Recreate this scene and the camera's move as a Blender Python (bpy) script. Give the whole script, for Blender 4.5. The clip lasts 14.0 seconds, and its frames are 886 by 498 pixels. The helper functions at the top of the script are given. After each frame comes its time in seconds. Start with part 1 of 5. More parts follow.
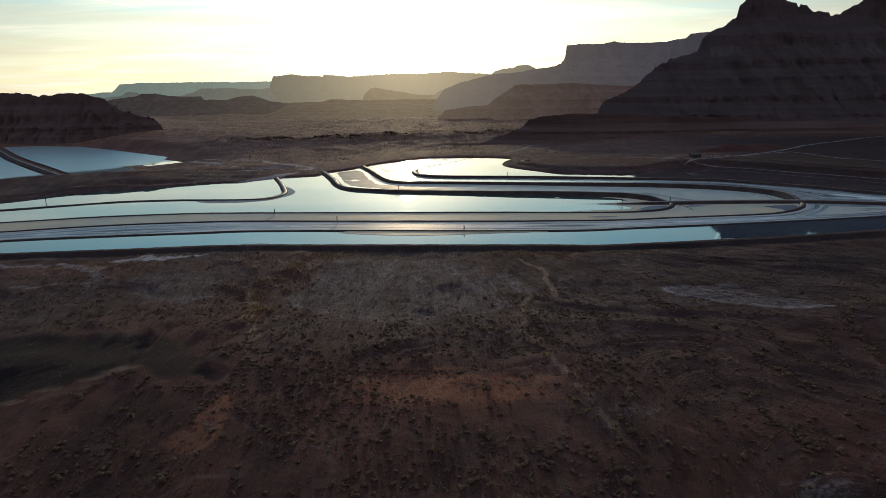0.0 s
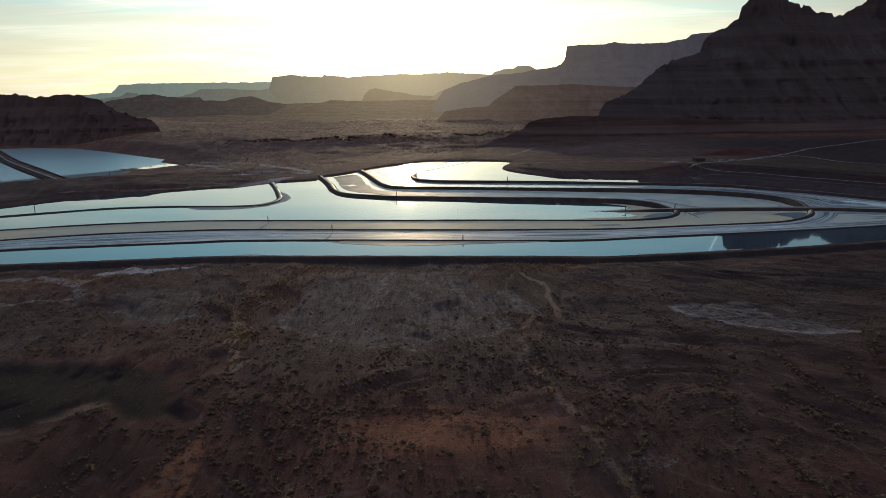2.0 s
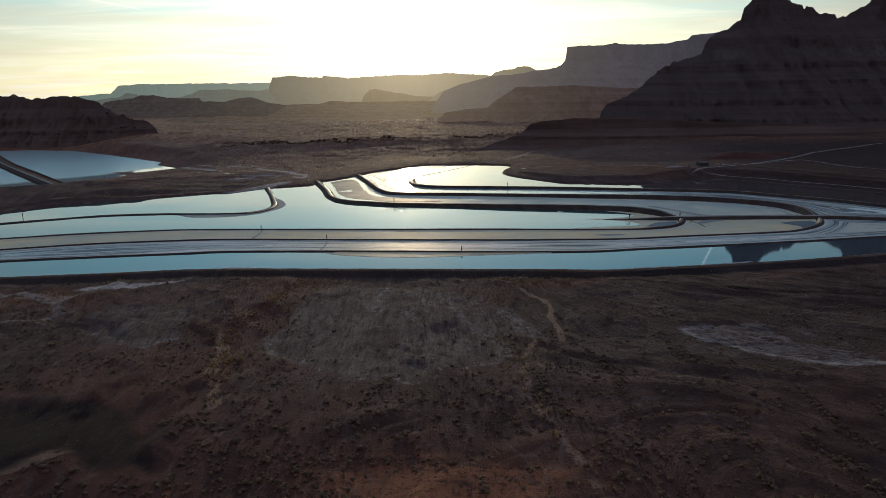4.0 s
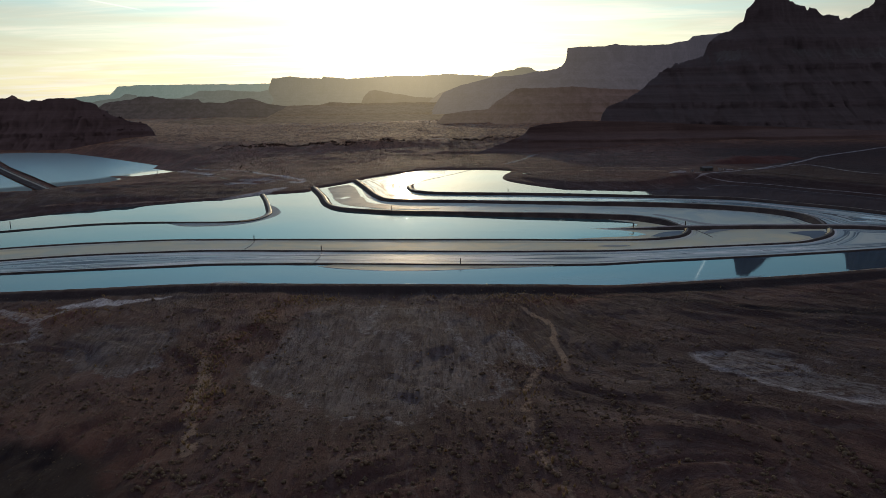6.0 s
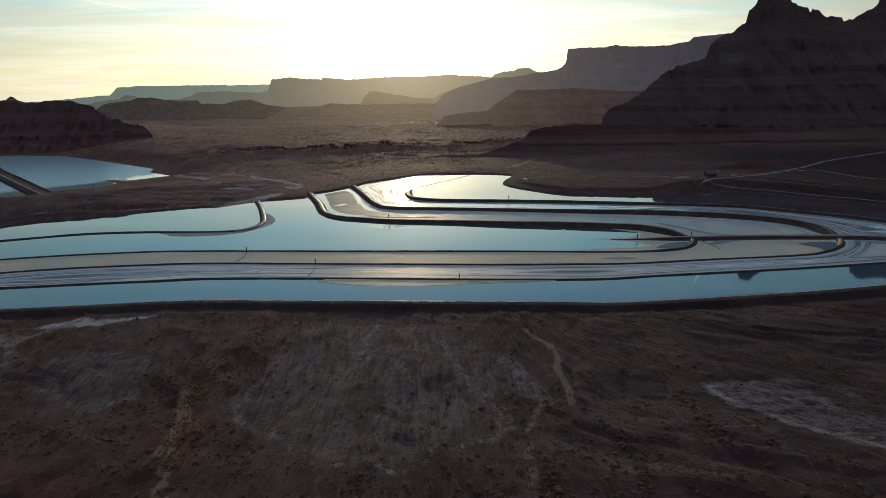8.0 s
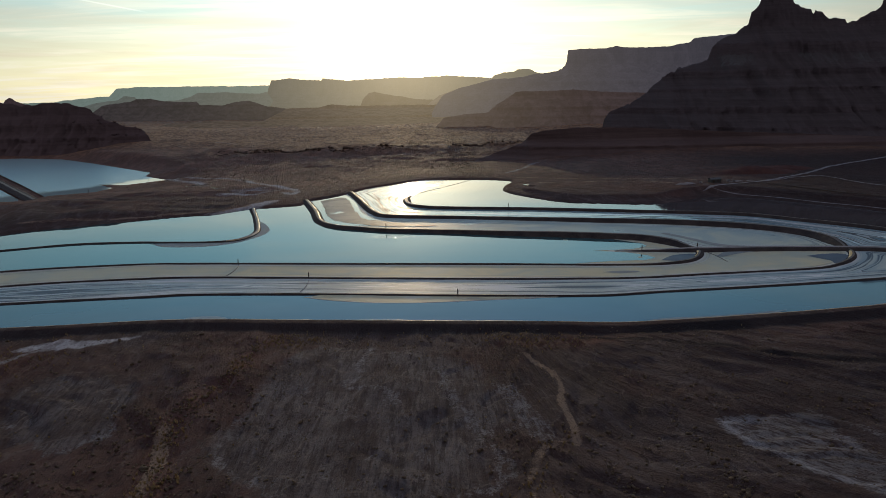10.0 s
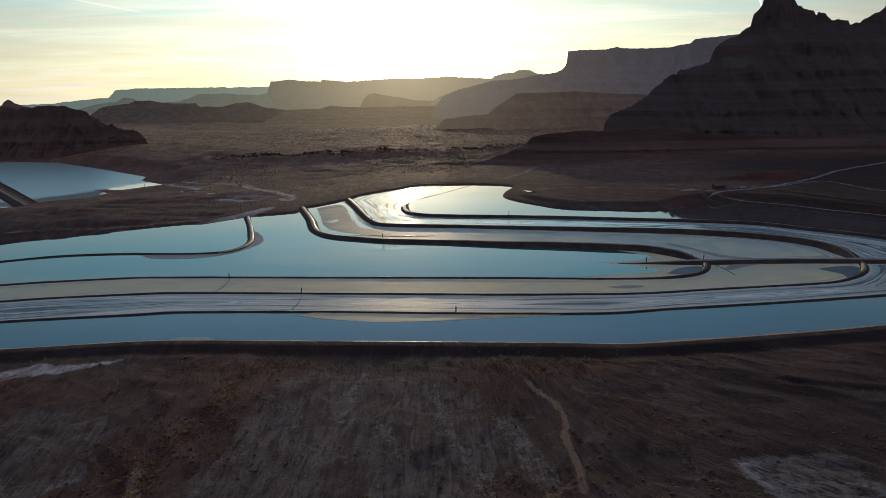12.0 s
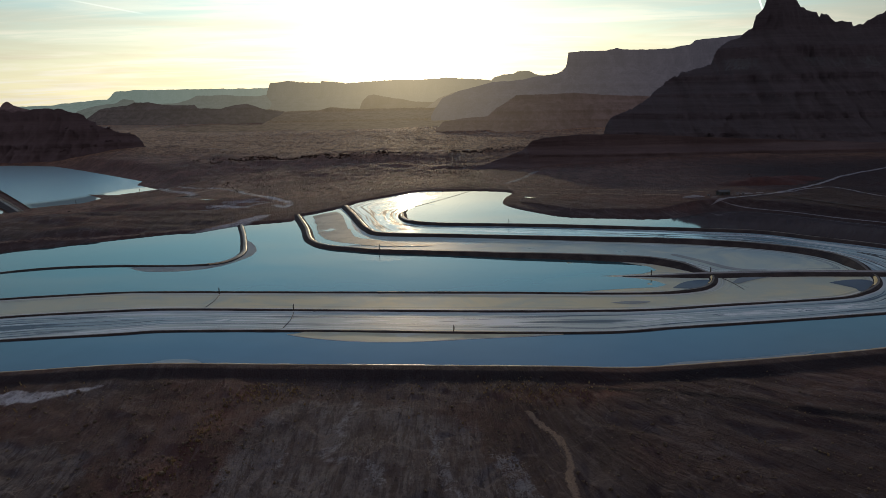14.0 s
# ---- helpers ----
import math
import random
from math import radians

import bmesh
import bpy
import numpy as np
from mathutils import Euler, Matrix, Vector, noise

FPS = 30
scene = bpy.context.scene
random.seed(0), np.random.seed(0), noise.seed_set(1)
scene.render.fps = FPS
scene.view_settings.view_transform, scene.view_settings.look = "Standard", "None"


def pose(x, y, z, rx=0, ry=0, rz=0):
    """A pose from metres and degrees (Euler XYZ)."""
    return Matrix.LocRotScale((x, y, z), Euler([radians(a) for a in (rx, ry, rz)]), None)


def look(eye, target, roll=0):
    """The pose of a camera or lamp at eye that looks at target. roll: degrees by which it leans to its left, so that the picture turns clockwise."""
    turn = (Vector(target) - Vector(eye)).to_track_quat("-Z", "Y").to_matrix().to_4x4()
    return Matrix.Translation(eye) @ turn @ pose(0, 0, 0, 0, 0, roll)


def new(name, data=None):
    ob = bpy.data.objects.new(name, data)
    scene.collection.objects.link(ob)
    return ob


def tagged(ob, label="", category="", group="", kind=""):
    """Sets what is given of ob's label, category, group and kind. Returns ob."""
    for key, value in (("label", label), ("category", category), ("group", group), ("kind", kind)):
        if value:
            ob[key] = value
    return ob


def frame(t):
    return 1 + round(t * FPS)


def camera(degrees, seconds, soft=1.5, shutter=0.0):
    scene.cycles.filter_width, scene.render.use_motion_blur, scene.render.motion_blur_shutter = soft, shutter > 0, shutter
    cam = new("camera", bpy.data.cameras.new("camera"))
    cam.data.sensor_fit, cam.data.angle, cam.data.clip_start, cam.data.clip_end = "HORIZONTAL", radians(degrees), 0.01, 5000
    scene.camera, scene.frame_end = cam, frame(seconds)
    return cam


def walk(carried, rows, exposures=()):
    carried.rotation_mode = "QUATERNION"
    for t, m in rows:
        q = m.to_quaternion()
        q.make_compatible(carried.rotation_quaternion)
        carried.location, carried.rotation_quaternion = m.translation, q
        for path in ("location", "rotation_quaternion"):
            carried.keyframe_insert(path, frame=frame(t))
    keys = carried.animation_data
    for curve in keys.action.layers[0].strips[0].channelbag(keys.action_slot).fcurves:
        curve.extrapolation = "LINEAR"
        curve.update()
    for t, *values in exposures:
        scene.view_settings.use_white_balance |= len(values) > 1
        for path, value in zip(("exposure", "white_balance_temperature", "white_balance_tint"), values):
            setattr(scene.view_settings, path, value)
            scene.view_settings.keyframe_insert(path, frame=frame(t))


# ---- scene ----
from mathutils.bvhtree import BVHTree

cam = camera(65.91, 14.0, soft=0.6)
# seconds, eye x y z, yaw, pitch, lean to the right
ROWS = [
    (0.0, -0.00, 0.00, 51.67, 0.00, -12.61, 0.83),
    (1.0, 0.38, 4.70, 52.51, -0.00, -12.60, 0.83),
    (2.0, 0.76, 9.41, 53.42, -0.00, -12.58, 0.83),
    (3.0, 1.13, 14.14, 54.41, -0.00, -12.56, 0.83),
    (4.0, 1.51, 18.88, 55.46, -0.00, -12.55, 0.83),
    (5.0, 1.88, 23.64, 56.59, 0.00, -12.53, 0.83),
    (6.0, 2.26, 28.41, 57.78, 0.01, -12.51, 0.84),
    (7.0, 2.65, 33.21, 59.02, 0.01, -12.49, 0.85),
    (8.0, 3.05, 38.02, 60.32, 0.02, -12.47, 0.86),
    (9.0, 3.46, 42.85, 61.65, 0.03, -12.45, 0.88),
    (10.0, 3.88, 47.71, 63.01, 0.03, -12.43, 0.90),
    (11.0, 4.31, 52.59, 64.38, 0.03, -12.40, 0.93),
    (12.0, 4.75, 57.49, 65.73, 0.04, -12.38, 0.96),
    (13.0, 5.21, 62.43, 67.06, 0.04, -12.35, 1.00),
    (14.0, 5.67, 67.39, 68.34, 0.04, -12.32, 1.04),
]
walk(cam, [(t, pose(x, y, z, 0, 0, yaw) @ pose(0, 0, 0, 90 + pitch) @ pose(0, 0, 0, 0, 0, -lean)) for t, x, y, z, yaw, pitch, lean in ROWS], [(0.0, 0.12), (3.0, 0.08), (7.0, 0.02), (14.0, -0.04)])

# ---- world, sun ----
SUN_EL, SUN_AZ = 5.4, -2.9          # degrees; azimuth from +y towards +x
sun_dir = Vector((math.sin(radians(SUN_AZ)) * math.cos(radians(SUN_EL)), math.cos(radians(SUN_AZ)) * math.cos(radians(SUN_EL)), math.sin(radians(SUN_EL))))
sun_data = bpy.data.lights.new("sun", "SUN")
sun_data.energy, sun_data.angle, sun_data.color = 0.85, radians(0.8), (1.0, 0.75, 0.45)
sun = new("sun", sun_data)
sun.matrix_world = look(tuple(sun_dir * 1000), (0, 0, 0))


class Net:
    """Short-hand for node trees."""

    def __init__(self, tree):
        self.tree = tree
        tree.nodes.clear()

    def add(self, kind, props=None, **inputs):
        n = self.tree.nodes.new(kind)
        for k, v in (props or {}).items():
            setattr(n, k, v)
        for k, v in inputs.items():
            self.put(n, k.replace("_", " "), v)
        return n

    def put(self, n, key, v):
        sock = n.inputs[int(key[1:])] if key[0] == "#" else n.inputs[key]
        if isinstance(v, bpy.types.NodeSocket):
            self.tree.links.new(v, sock)
        else:
            sock.default_value = v

    def math(self, op, a, b=0.0, c=0.0, clamp=False):
        n = self.tree.nodes.new("ShaderNodeMath")
        n.operation, n.use_clamp = op, clamp
        for i, v in enumerate((a, b, c)):
            self.put(n, "#%d" % i, v)
        return n.outputs[0]

    def vmath(self, op, a, b=(0, 0, 0)):
        n = self.tree.nodes.new("ShaderNodeVectorMath")
        n.operation = op
        self.put(n, "#0", a)
        self.put(n, "#1", b)
        return n.outputs["Value"] if op in ("DOT_PRODUCT", "LENGTH") else n.outputs[0]

    def mix(self, fac, a, b, blend="MIX"):
        n = self.tree.nodes.new("ShaderNodeMix")
        n.data_type, n.blend_type = "RGBA", blend
        self.put(n, "#0", fac)
        for i, v in ((6, a), (7, b)):
            if isinstance(v, tuple) and len(v) == 3:
                v = (*v, 1)
            self.put(n, "#%d" % i, v)
        return n.outputs[2]

    def noise(self, vec, scale, detail=4.0, rough=0.55, dist=0.0):
        n = self.add("ShaderNodeTexNoise", None, Vector=vec, Scale=scale, Detail=detail, Roughness=rough, Distortion=dist)
        return n.outputs["Fac"]

    def ramp(self, fac, lo, hi):
        n = self.tree.nodes.new("ShaderNodeMapRange")
        n.interpolation_type = "SMOOTHSTEP"
        self.put(n, "#0", fac)
        self.put(n, "#1", lo)
        self.put(n, "#2", hi)
        return n.outputs[0]

    def xyz(self, vec):
        n = self.tree.nodes.new("ShaderNodeSeparateXYZ")
        self.put(n, "#0", vec)
        return n.outputs

    def vec(self, x, y, z):
        n = self.tree.nodes.new("ShaderNodeCombineXYZ")
        for i, v in enumerate((x, y, z)):
            self.put(n, "#%d" % i, v)
        return n.outputs[0]


def build_world():
    world = bpy.data.worlds.new("hazy_evening_sky")
    world.use_nodes = True
    scene.world = world
    n = Net(world.node_tree)
    way = n.add("ShaderNodeTexCoord").outputs["Generated"]
    sky = n.add("ShaderNodeTexSky", {"sky_type": "NISHITA", "sun_disc": False, "sun_elevation": radians(SUN_EL), "sun_rotation": radians(SUN_AZ),
                                     "air_density": 1.0, "dust_density": 1.5, "ozone_density": 1.5})
    x, y, z = n.xyz(way)
    up = n.math("MAXIMUM", z, 0.0)
    near = n.vmath("DOT_PRODUCT", way, tuple(sun_dir))
    # thin high cloud, drawn out in streaks
    k = n.math("DIVIDE", 1.0, n.math("ADD", up, 0.07))
    plane = n.vec(n.math("MULTIPLY", n.math("MULTIPLY", x, k), 0.55), n.math("MULTIPLY", n.math("MULTIPLY", y, k), 1.6), 0.0)
    cloud = n.noise(plane, 1.3, 7.0, 0.6, 0.6)
    streak = n.ramp(n.noise(n.vec(n.math("MULTIPLY", x, 1.2), n.math("MULTIPLY", z, 15.0), y), 2.2, 5.0, 0.55, 0.4), 0.42, 0.66)
    front = n.math("MULTIPLY_ADD", near, 0.5, 0.5)
    low = n.math("POWER", 2.718, n.math("MULTIPLY", n.math("MULTIPLY", up, up), -60.0))
    veil = n.mix(low, n.mix(n.ramp(up, 0.18, 0.42), VEIL_HIGH, (0.18, 0.42, 0.78)), VEIL_LOW)
    veil = n.mix(n.math("MULTIPLY", n.ramp(cloud, 0.42, 0.68), n.math("MULTIPLY_ADD", low, 1.0, 0.09)), veil, CLOUD)
    veil = n.mix(n.math("MULTIPLY", streak, n.math("MULTIPLY", low, 0.75)), veil, STREAK)
    ahead = n.math("MULTIPLY", n.math("POWER", front, 8.0), VEIL_FRONT)
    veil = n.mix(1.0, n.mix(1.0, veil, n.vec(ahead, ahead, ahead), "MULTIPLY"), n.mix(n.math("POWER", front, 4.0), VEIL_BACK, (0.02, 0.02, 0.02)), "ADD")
    glow = n.math("ADD", n.math("MULTIPLY", n.math("POWER", n.math("MAXIMUM", near, 0.0), 45.0), GLOW[0]),
                  n.math("MULTIPLY", n.math("POWER", n.math("MAXIMUM", near, 0.0), 260.0), GLOW[1]))
    aureole = n.mix(1.0, (1.0, 0.86, 0.58), n.vec(glow, glow, glow), "MULTIPLY")
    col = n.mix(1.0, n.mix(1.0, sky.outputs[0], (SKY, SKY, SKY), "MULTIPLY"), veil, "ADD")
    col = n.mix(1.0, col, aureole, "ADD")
    # two aircraft trails
    for normal, axis, lo, hi, wide, power in (((-0.1974, 0.0402, -0.9795), 0, -0.46, -0.37, 0.0012, 0.13), ((0.8340, -0.4173, 0.3610), 2, 0.09, 0.26, 0.0014, 0.6)):
        off = n.math("ABSOLUTE", n.vmath("DOT_PRODUCT", way, normal))
        place = n.xyz(way)[axis]
        on = n.math("MULTIPLY", n.ramp(off, wide, wide * 0.3), n.math("MULTIPLY", n.ramp(place, lo, lo + 0.02), n.ramp(place, hi, hi - 0.02)))
        on = n.math("MULTIPLY", on, n.math("MULTIPLY", n.ramp(y, 0.5, 0.6), power))
        col = n.mix(1.0, col, n.vec(on, on, n.math("MULTIPLY", on, 0.95)), "ADD")
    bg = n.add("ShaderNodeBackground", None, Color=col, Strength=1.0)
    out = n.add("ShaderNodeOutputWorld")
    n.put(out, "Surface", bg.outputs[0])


# VEIL_BACK: unseen sky behind the view, its pink tuned to fill shaded faces
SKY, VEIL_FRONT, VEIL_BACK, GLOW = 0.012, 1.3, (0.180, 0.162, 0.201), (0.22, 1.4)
VEIL_LOW, VEIL_HIGH, CLOUD, STREAK = (0.98, 0.94, 0.60), (0.13, 0.54, 0.74), (0.97, 0.97, 0.80), (0.66, 0.60, 0.44)
build_world()


# ---- materials ----
def surface(name, rough=0.9, spec=0.3, ior=1.45):
    m = bpy.data.materials.new(name)
    m.use_nodes = True
    n = Net(m.node_tree)
    b = n.add("ShaderNodeBsdfPrincipled", None, Roughness=rough, IOR=ior)
    b.inputs["Specular IOR Level"].default_value = spec
    out = n.add("ShaderNodeOutputMaterial")
    n.put(out, "Surface", b.outputs[0])
    return m, n, b


def bump(n, b, height, strength, distance):
    k = n.add("ShaderNodeBump", None, Strength=strength, Distance=distance, Height=height)
    n.put(b, "Normal", k.outputs[0])


def grained(name, c1, c2, size=1.0, rough=0.9, relief=0.3, spec=0.2):
    """Plain material with grain at two scales, sizes in metres."""
    m, n, b = surface(name, rough, spec)
    p = n.add("ShaderNodeNewGeometry").outputs["Position"]
    coarse = n.noise(p, 0.18 / size, 4.0)
    fine = n.noise(p, 2.2 / size, 5.0, 0.65)
    f = n.math("ADD", n.math("MULTIPLY", coarse, 0.6), n.math("MULTIPLY", fine, 0.4))
    n.put(b, "Base Color", n.mix(n.ramp(f, 0.33, 0.67), c1, c2))
    bump(n, b, fine, relief, 0.3 * size)
    return m


def shrub_material(name, c1, c2, through_light=0.35):
    m, n, b = surface(name, 0.9, 0.1)
    g = n.add("ShaderNodeNewGeometry")
    f = n.noise(g.outputs["Position"], 6.0, 3.0)
    k = n.math("ADD", n.math("MULTIPLY", g.outputs["Random Per Island"], 0.7), n.math("MULTIPLY", f, 0.3))
    col = n.mix(k, c1, c2)
    n.put(b, "Base Color", col)
    thru = n.add("ShaderNodeBsdfTranslucent", None, Color=col)
    both = n.add("ShaderNodeMixShader", None, Fac=through_light)
    n.put(both, "#1", b.outputs[0])
    n.put(both, "#2", thru.outputs[0])
    n.put([q for q in n.tree.nodes if q.type == "OUTPUT_MATERIAL"][0], "Surface", both.outputs[0])
    return m


def ground_material():
    m, n, b = surface("desert_soil", 0.95, 0.12)
    p = n.add("ShaderNodeNewGeometry").outputs["Position"]
    mask = n.add("ShaderNodeAttribute", {"attribute_name": "mask"})
    salt, grey, track = n.xyz(mask.outputs["Vector"])
    red = mask.outputs["Alpha"]
    flow = n.add("ShaderNodeAttribute", {"attribute_name": "flow"}).outputs["Fac"]
    x, y, z = n.xyz(p)
    big = n.noise(p, 0.018, 5.0, 0.6, 0.4)
    mid = n.noise(p, 0.11, 6.0, 0.62, 0.3)
    fine = n.noise(p, 0.9, 6.0, 0.7)
    pebble = n.noise(p, 1.9, 6.0, 0.75)
    # runs of water down the slope: narrow rills, broad washes
    rills = n.noise(n.vec(n.math("MULTIPLY", flow, 0.75), n.math("MULTIPLY", y, 0.085), 0.0), 1.0, 7.0, 0.70, 0.3)
    washes = n.noise(n.vec(n.math("MULTIPLY", flow, 0.16), n.math("MULTIPLY", y, 0.03), 4.0), 1.0, 6.0, 0.62, 0.9)
    strokes = n.noise(n.vec(n.math("MULTIPLY", flow, 0.8), n.math("MULTIPLY", y, 0.24), 7.0), 1.0, 6.0, 0.68, 0.7)
    col = n.mix(n.ramp(big, 0.38, 0.62), (0.078, 0.056, 0.053), (0.110, 0.071, 0.063))
    col = n.mix(n.ramp(mid, 0.44, 0.66), col, (0.116, 0.086, 0.081))
    col = n.mix(n.math("MULTIPLY", n.ramp(washes, 0.50, 0.64), 0.75), col, (0.142, 0.112, 0.106))
    col = n.mix(n.math("MULTIPLY", n.ramp(washes, 0.46, 0.34), 0.6), col, (0.064, 0.048, 0.046))
    rust = n.mix(n.ramp(mid, 0.35, 0.65), (0.11, 0.045, 0.038), (0.215, 0.09, 0.062))
    col = n.mix(n.math("MULTIPLY", red, n.ramp(mid, 0.22, 0.5)), col, rust)
    bare = n.math("MULTIPLY", n.ramp(red, 0.62, 0.9), n.ramp(n.math("MULTIPLY_ADD", fine, 0.6, n.math("MULTIPLY", mid, 0.5)), 0.44, 0.56))
    col = n.mix(bare, col, (0.42, 0.19, 0.11))
    # ragged edges for what lies on the soil
    rag = n.math("SUBTRACT", n.math("ADD", n.math("MULTIPLY", n.noise(p, 0.45, 6.0, 0.72, 0.4), 0.5), n.math("MULTIPLY", pebble, 0.5)), 0.5)
    torn = n.math("MULTIPLY_ADD", n.math("SUBTRACT", strokes, 0.5), 0.35, rag)
    thick = n.ramp(salt, 0.7, 1.0)
    salt = n.math("MULTIPLY", n.ramp(n.math("MULTIPLY_ADD", torn, 2.4, salt), 0.32, 0.62), n.math("MULTIPLY_ADD", salt, 0.5, 0.42))
    track = n.ramp(n.math("MULTIPLY_ADD", rag, 1.7, track), 0.30, 0.62)
    grey = n.ramp(n.math("MULTIPLY_ADD", torn, 1.3, grey), 0.28, 0.58)
    blot = n.math("ADD", n.math("MULTIPLY", rills, 0.68), n.math("ADD", n.math("MULTIPLY", n.noise(p, 0.35, 7.0, 0.72, 0.5), 0.17), n.math("MULTIPLY", mid, 0.15)))
    shale = n.mix(n.ramp(blot, 0.40, 0.60), (0.088, 0.070, 0.068), (0.212, 0.180, 0.171))
    shale = n.mix(n.math("MULTIPLY", n.ramp(washes, 0.52, 0.42), 0.55), shale, (0.100, 0.072, 0.066))
    col = n.mix(n.math("MULTIPLY", grey, n.ramp(mid, 0.2, 0.45)), col, shale)
    gully = n.math("SUBTRACT", 1.0, n.ramp(n.math("ABSOLUTE", n.math("SUBTRACT", rills, 0.5)), 0.0, 0.022))
    col = n.mix(n.math("MULTIPLY", n.math("MULTIPLY", gully, n.ramp(mid, 0.42, 0.62)), n.math("MULTIPLY", grey, 0.75)), col, (0.27, 0.255, 0.245))
    # thin branching runnels
    wp = n.vmath("ADD", p, n.vmath("MULTIPLY", n.add("ShaderNodeTexNoise", None, Vector=p, Scale=0.12, Detail=5.0).outputs["Color"], (9.0, 9.0, 0.0)))
    cell = n.add("ShaderNodeTexVoronoi", {"feature": "DISTANCE_TO_EDGE"}, Vector=n.vmath("MULTIPLY", wp, (1.0, 0.45, 0.0)), Scale=0.11)
    runnel = n.math("MULTIPLY", n.ramp(cell.outputs["Distance"], 0.032, 0.006), n.ramp(mid, 0.4, 0.58))
    col = n.mix(n.math("MULTIPLY", runnel, n.math("MULTIPLY_ADD", grey, 0.35, 0.40)), col, (0.235, 0.19, 0.165))
    # red clay of the valley floor, lightened to stand in for haze
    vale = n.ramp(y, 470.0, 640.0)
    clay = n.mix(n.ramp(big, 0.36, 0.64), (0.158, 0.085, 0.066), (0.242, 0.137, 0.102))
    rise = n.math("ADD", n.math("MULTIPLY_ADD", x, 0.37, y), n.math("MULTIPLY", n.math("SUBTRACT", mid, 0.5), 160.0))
    # far plain turns pale gold: sunlit haze put into the soil colour
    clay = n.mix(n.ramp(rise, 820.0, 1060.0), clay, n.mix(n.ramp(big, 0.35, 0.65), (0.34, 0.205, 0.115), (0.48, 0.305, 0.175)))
    scrub = n.noise(n.vmath("MULTIPLY", p, (1.0, 0.35, 1.0)), 0.16, 6.0, 0.7)
    clay = n.mix(n.math("MULTIPLY", n.ramp(scrub, 0.46, 0.56), 0.7), clay, (0.12, 0.076, 0.055))
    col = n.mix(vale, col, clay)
    col = n.mix(n.math("MULTIPLY", track, n.ramp(fine, 0.2, 0.5)), col, (0.34, 0.245, 0.178))
    crust = n.ramp(n.math("ADD", n.math("MULTIPLY", strokes, 0.5), n.math("MULTIPLY", n.noise(p, 0.4, 7.0, 0.72, 0.5), 0.5)), 0.42, 0.54)
    col = n.mix(n.math("MULTIPLY", salt, n.math("MAXIMUM", crust, n.math("MULTIPLY", thick, 0.55))), col, n.mix(thick, (0.37, 0.355, 0.355), (0.62, 0.62, 0.64)))
    # stones and small plants too small to tell apart
    col = n.mix(n.math("MULTIPLY", n.ramp(fine, 0.52, 0.62), 0.30), col, (0.034, 0.028, 0.027))
    col = n.mix(n.math("MULTIPLY", n.ramp(pebble, 0.55, 0.62), 0.28), col, (0.19, 0.15, 0.13))
    col = n.mix(n.math("MULTIPLY", n.ramp(pebble, 0.44, 0.36), 0.45), col, (0.032, 0.026, 0.025))
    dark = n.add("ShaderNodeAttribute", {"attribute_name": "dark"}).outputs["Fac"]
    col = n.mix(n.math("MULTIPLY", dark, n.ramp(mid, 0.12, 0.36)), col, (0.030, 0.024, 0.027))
    n.put(b, "Base Color", col)
    # dry grass and dust of the valley pass the low sun on, in place of haze
    n.put(b, "Roughness", n.math("MULTIPLY_ADD", vale, VALE_ROUGH - 0.95, 0.95))
    n.put(b, "Specular IOR Level", n.math("MULTIPLY_ADD", vale, VALE_SPEC - 0.12, 0.12))
    n.put(b, "Specular Tint", (1.0, 0.72, 0.42, 1.0))
    bump(n, b, n.math("ADD", n.math("MULTIPLY", mid, 1.4), n.math("ADD", n.math("MULTIPLY_ADD", pebble, 0.5, n.math("MULTIPLY", fine, 0.7)), n.math("MULTIPLY", rills, 2.0))), 0.9, 0.9)
    return m


VALE_ROUGH, VALE_SPEC = 0.80, 0.14


def rock_material(name, dark, light, band, size, pale=None):
    """Bedded sandstone: bands by height, streaks down the face."""
    m, n, b = surface(name, 0.92, 0.15)
    p = n.add("ShaderNodeNewGeometry").outputs["Position"]
    x, y, z = n.xyz(p)
    warp = n.noise(p, 0.02 / size, 3.0)
    beds = n.noise(n.vec(0.0, n.math("MULTIPLY", x, 0.004 / size), n.math("ADD", n.math("MULTIPLY", z, 0.11 / size), n.math("MULTIPLY", warp, 0.8))), 1.0, 6.0, 0.7)
    streak = n.noise(n.vec(n.math("MULTIPLY", x, 0.1 / size), n.math("MULTIPLY", y, 0.1 / size), n.math("MULTIPLY", z, 0.015 / size)), 1.0, 5.0, 0.6)
    fine = n.noise(p, 0.25 / size, 6.0, 0.65)
    col = n.mix(n.ramp(beds, 0.3, 0.7), dark, light)
    col = n.mix(n.math("MULTIPLY", n.ramp(streak, 0.5, 0.72), 0.5), col, band)
    col = n.mix(n.math("MULTIPLY", n.ramp(fine, 0.5, 0.75), 0.4), col, dark)
    if pale:
        lo, hi, colour = pale
        zz = n.math("ADD", z, n.math("MULTIPLY", n.math("SUBTRACT", streak, 0.5), 22.0))
        bed = n.math("MULTIPLY", n.math("MULTIPLY", n.ramp(zz, lo - 2.0, lo + 3.0), n.ramp(zz, hi + 3.0, hi - 2.0)), n.ramp(n.noise(p, 0.018, 4.0, 0.6), 0.42, 0.62))
        col = n.mix(n.math("MULTIPLY", bed, n.ramp(streak, 0.3, 0.62)), col, colour)
    n.put(b, "Base Color", col)
    bump(n, b, n.math("ADD", n.math("MULTIPLY", beds, 1.5), fine), 0.7, 3.0 * size)
    return m


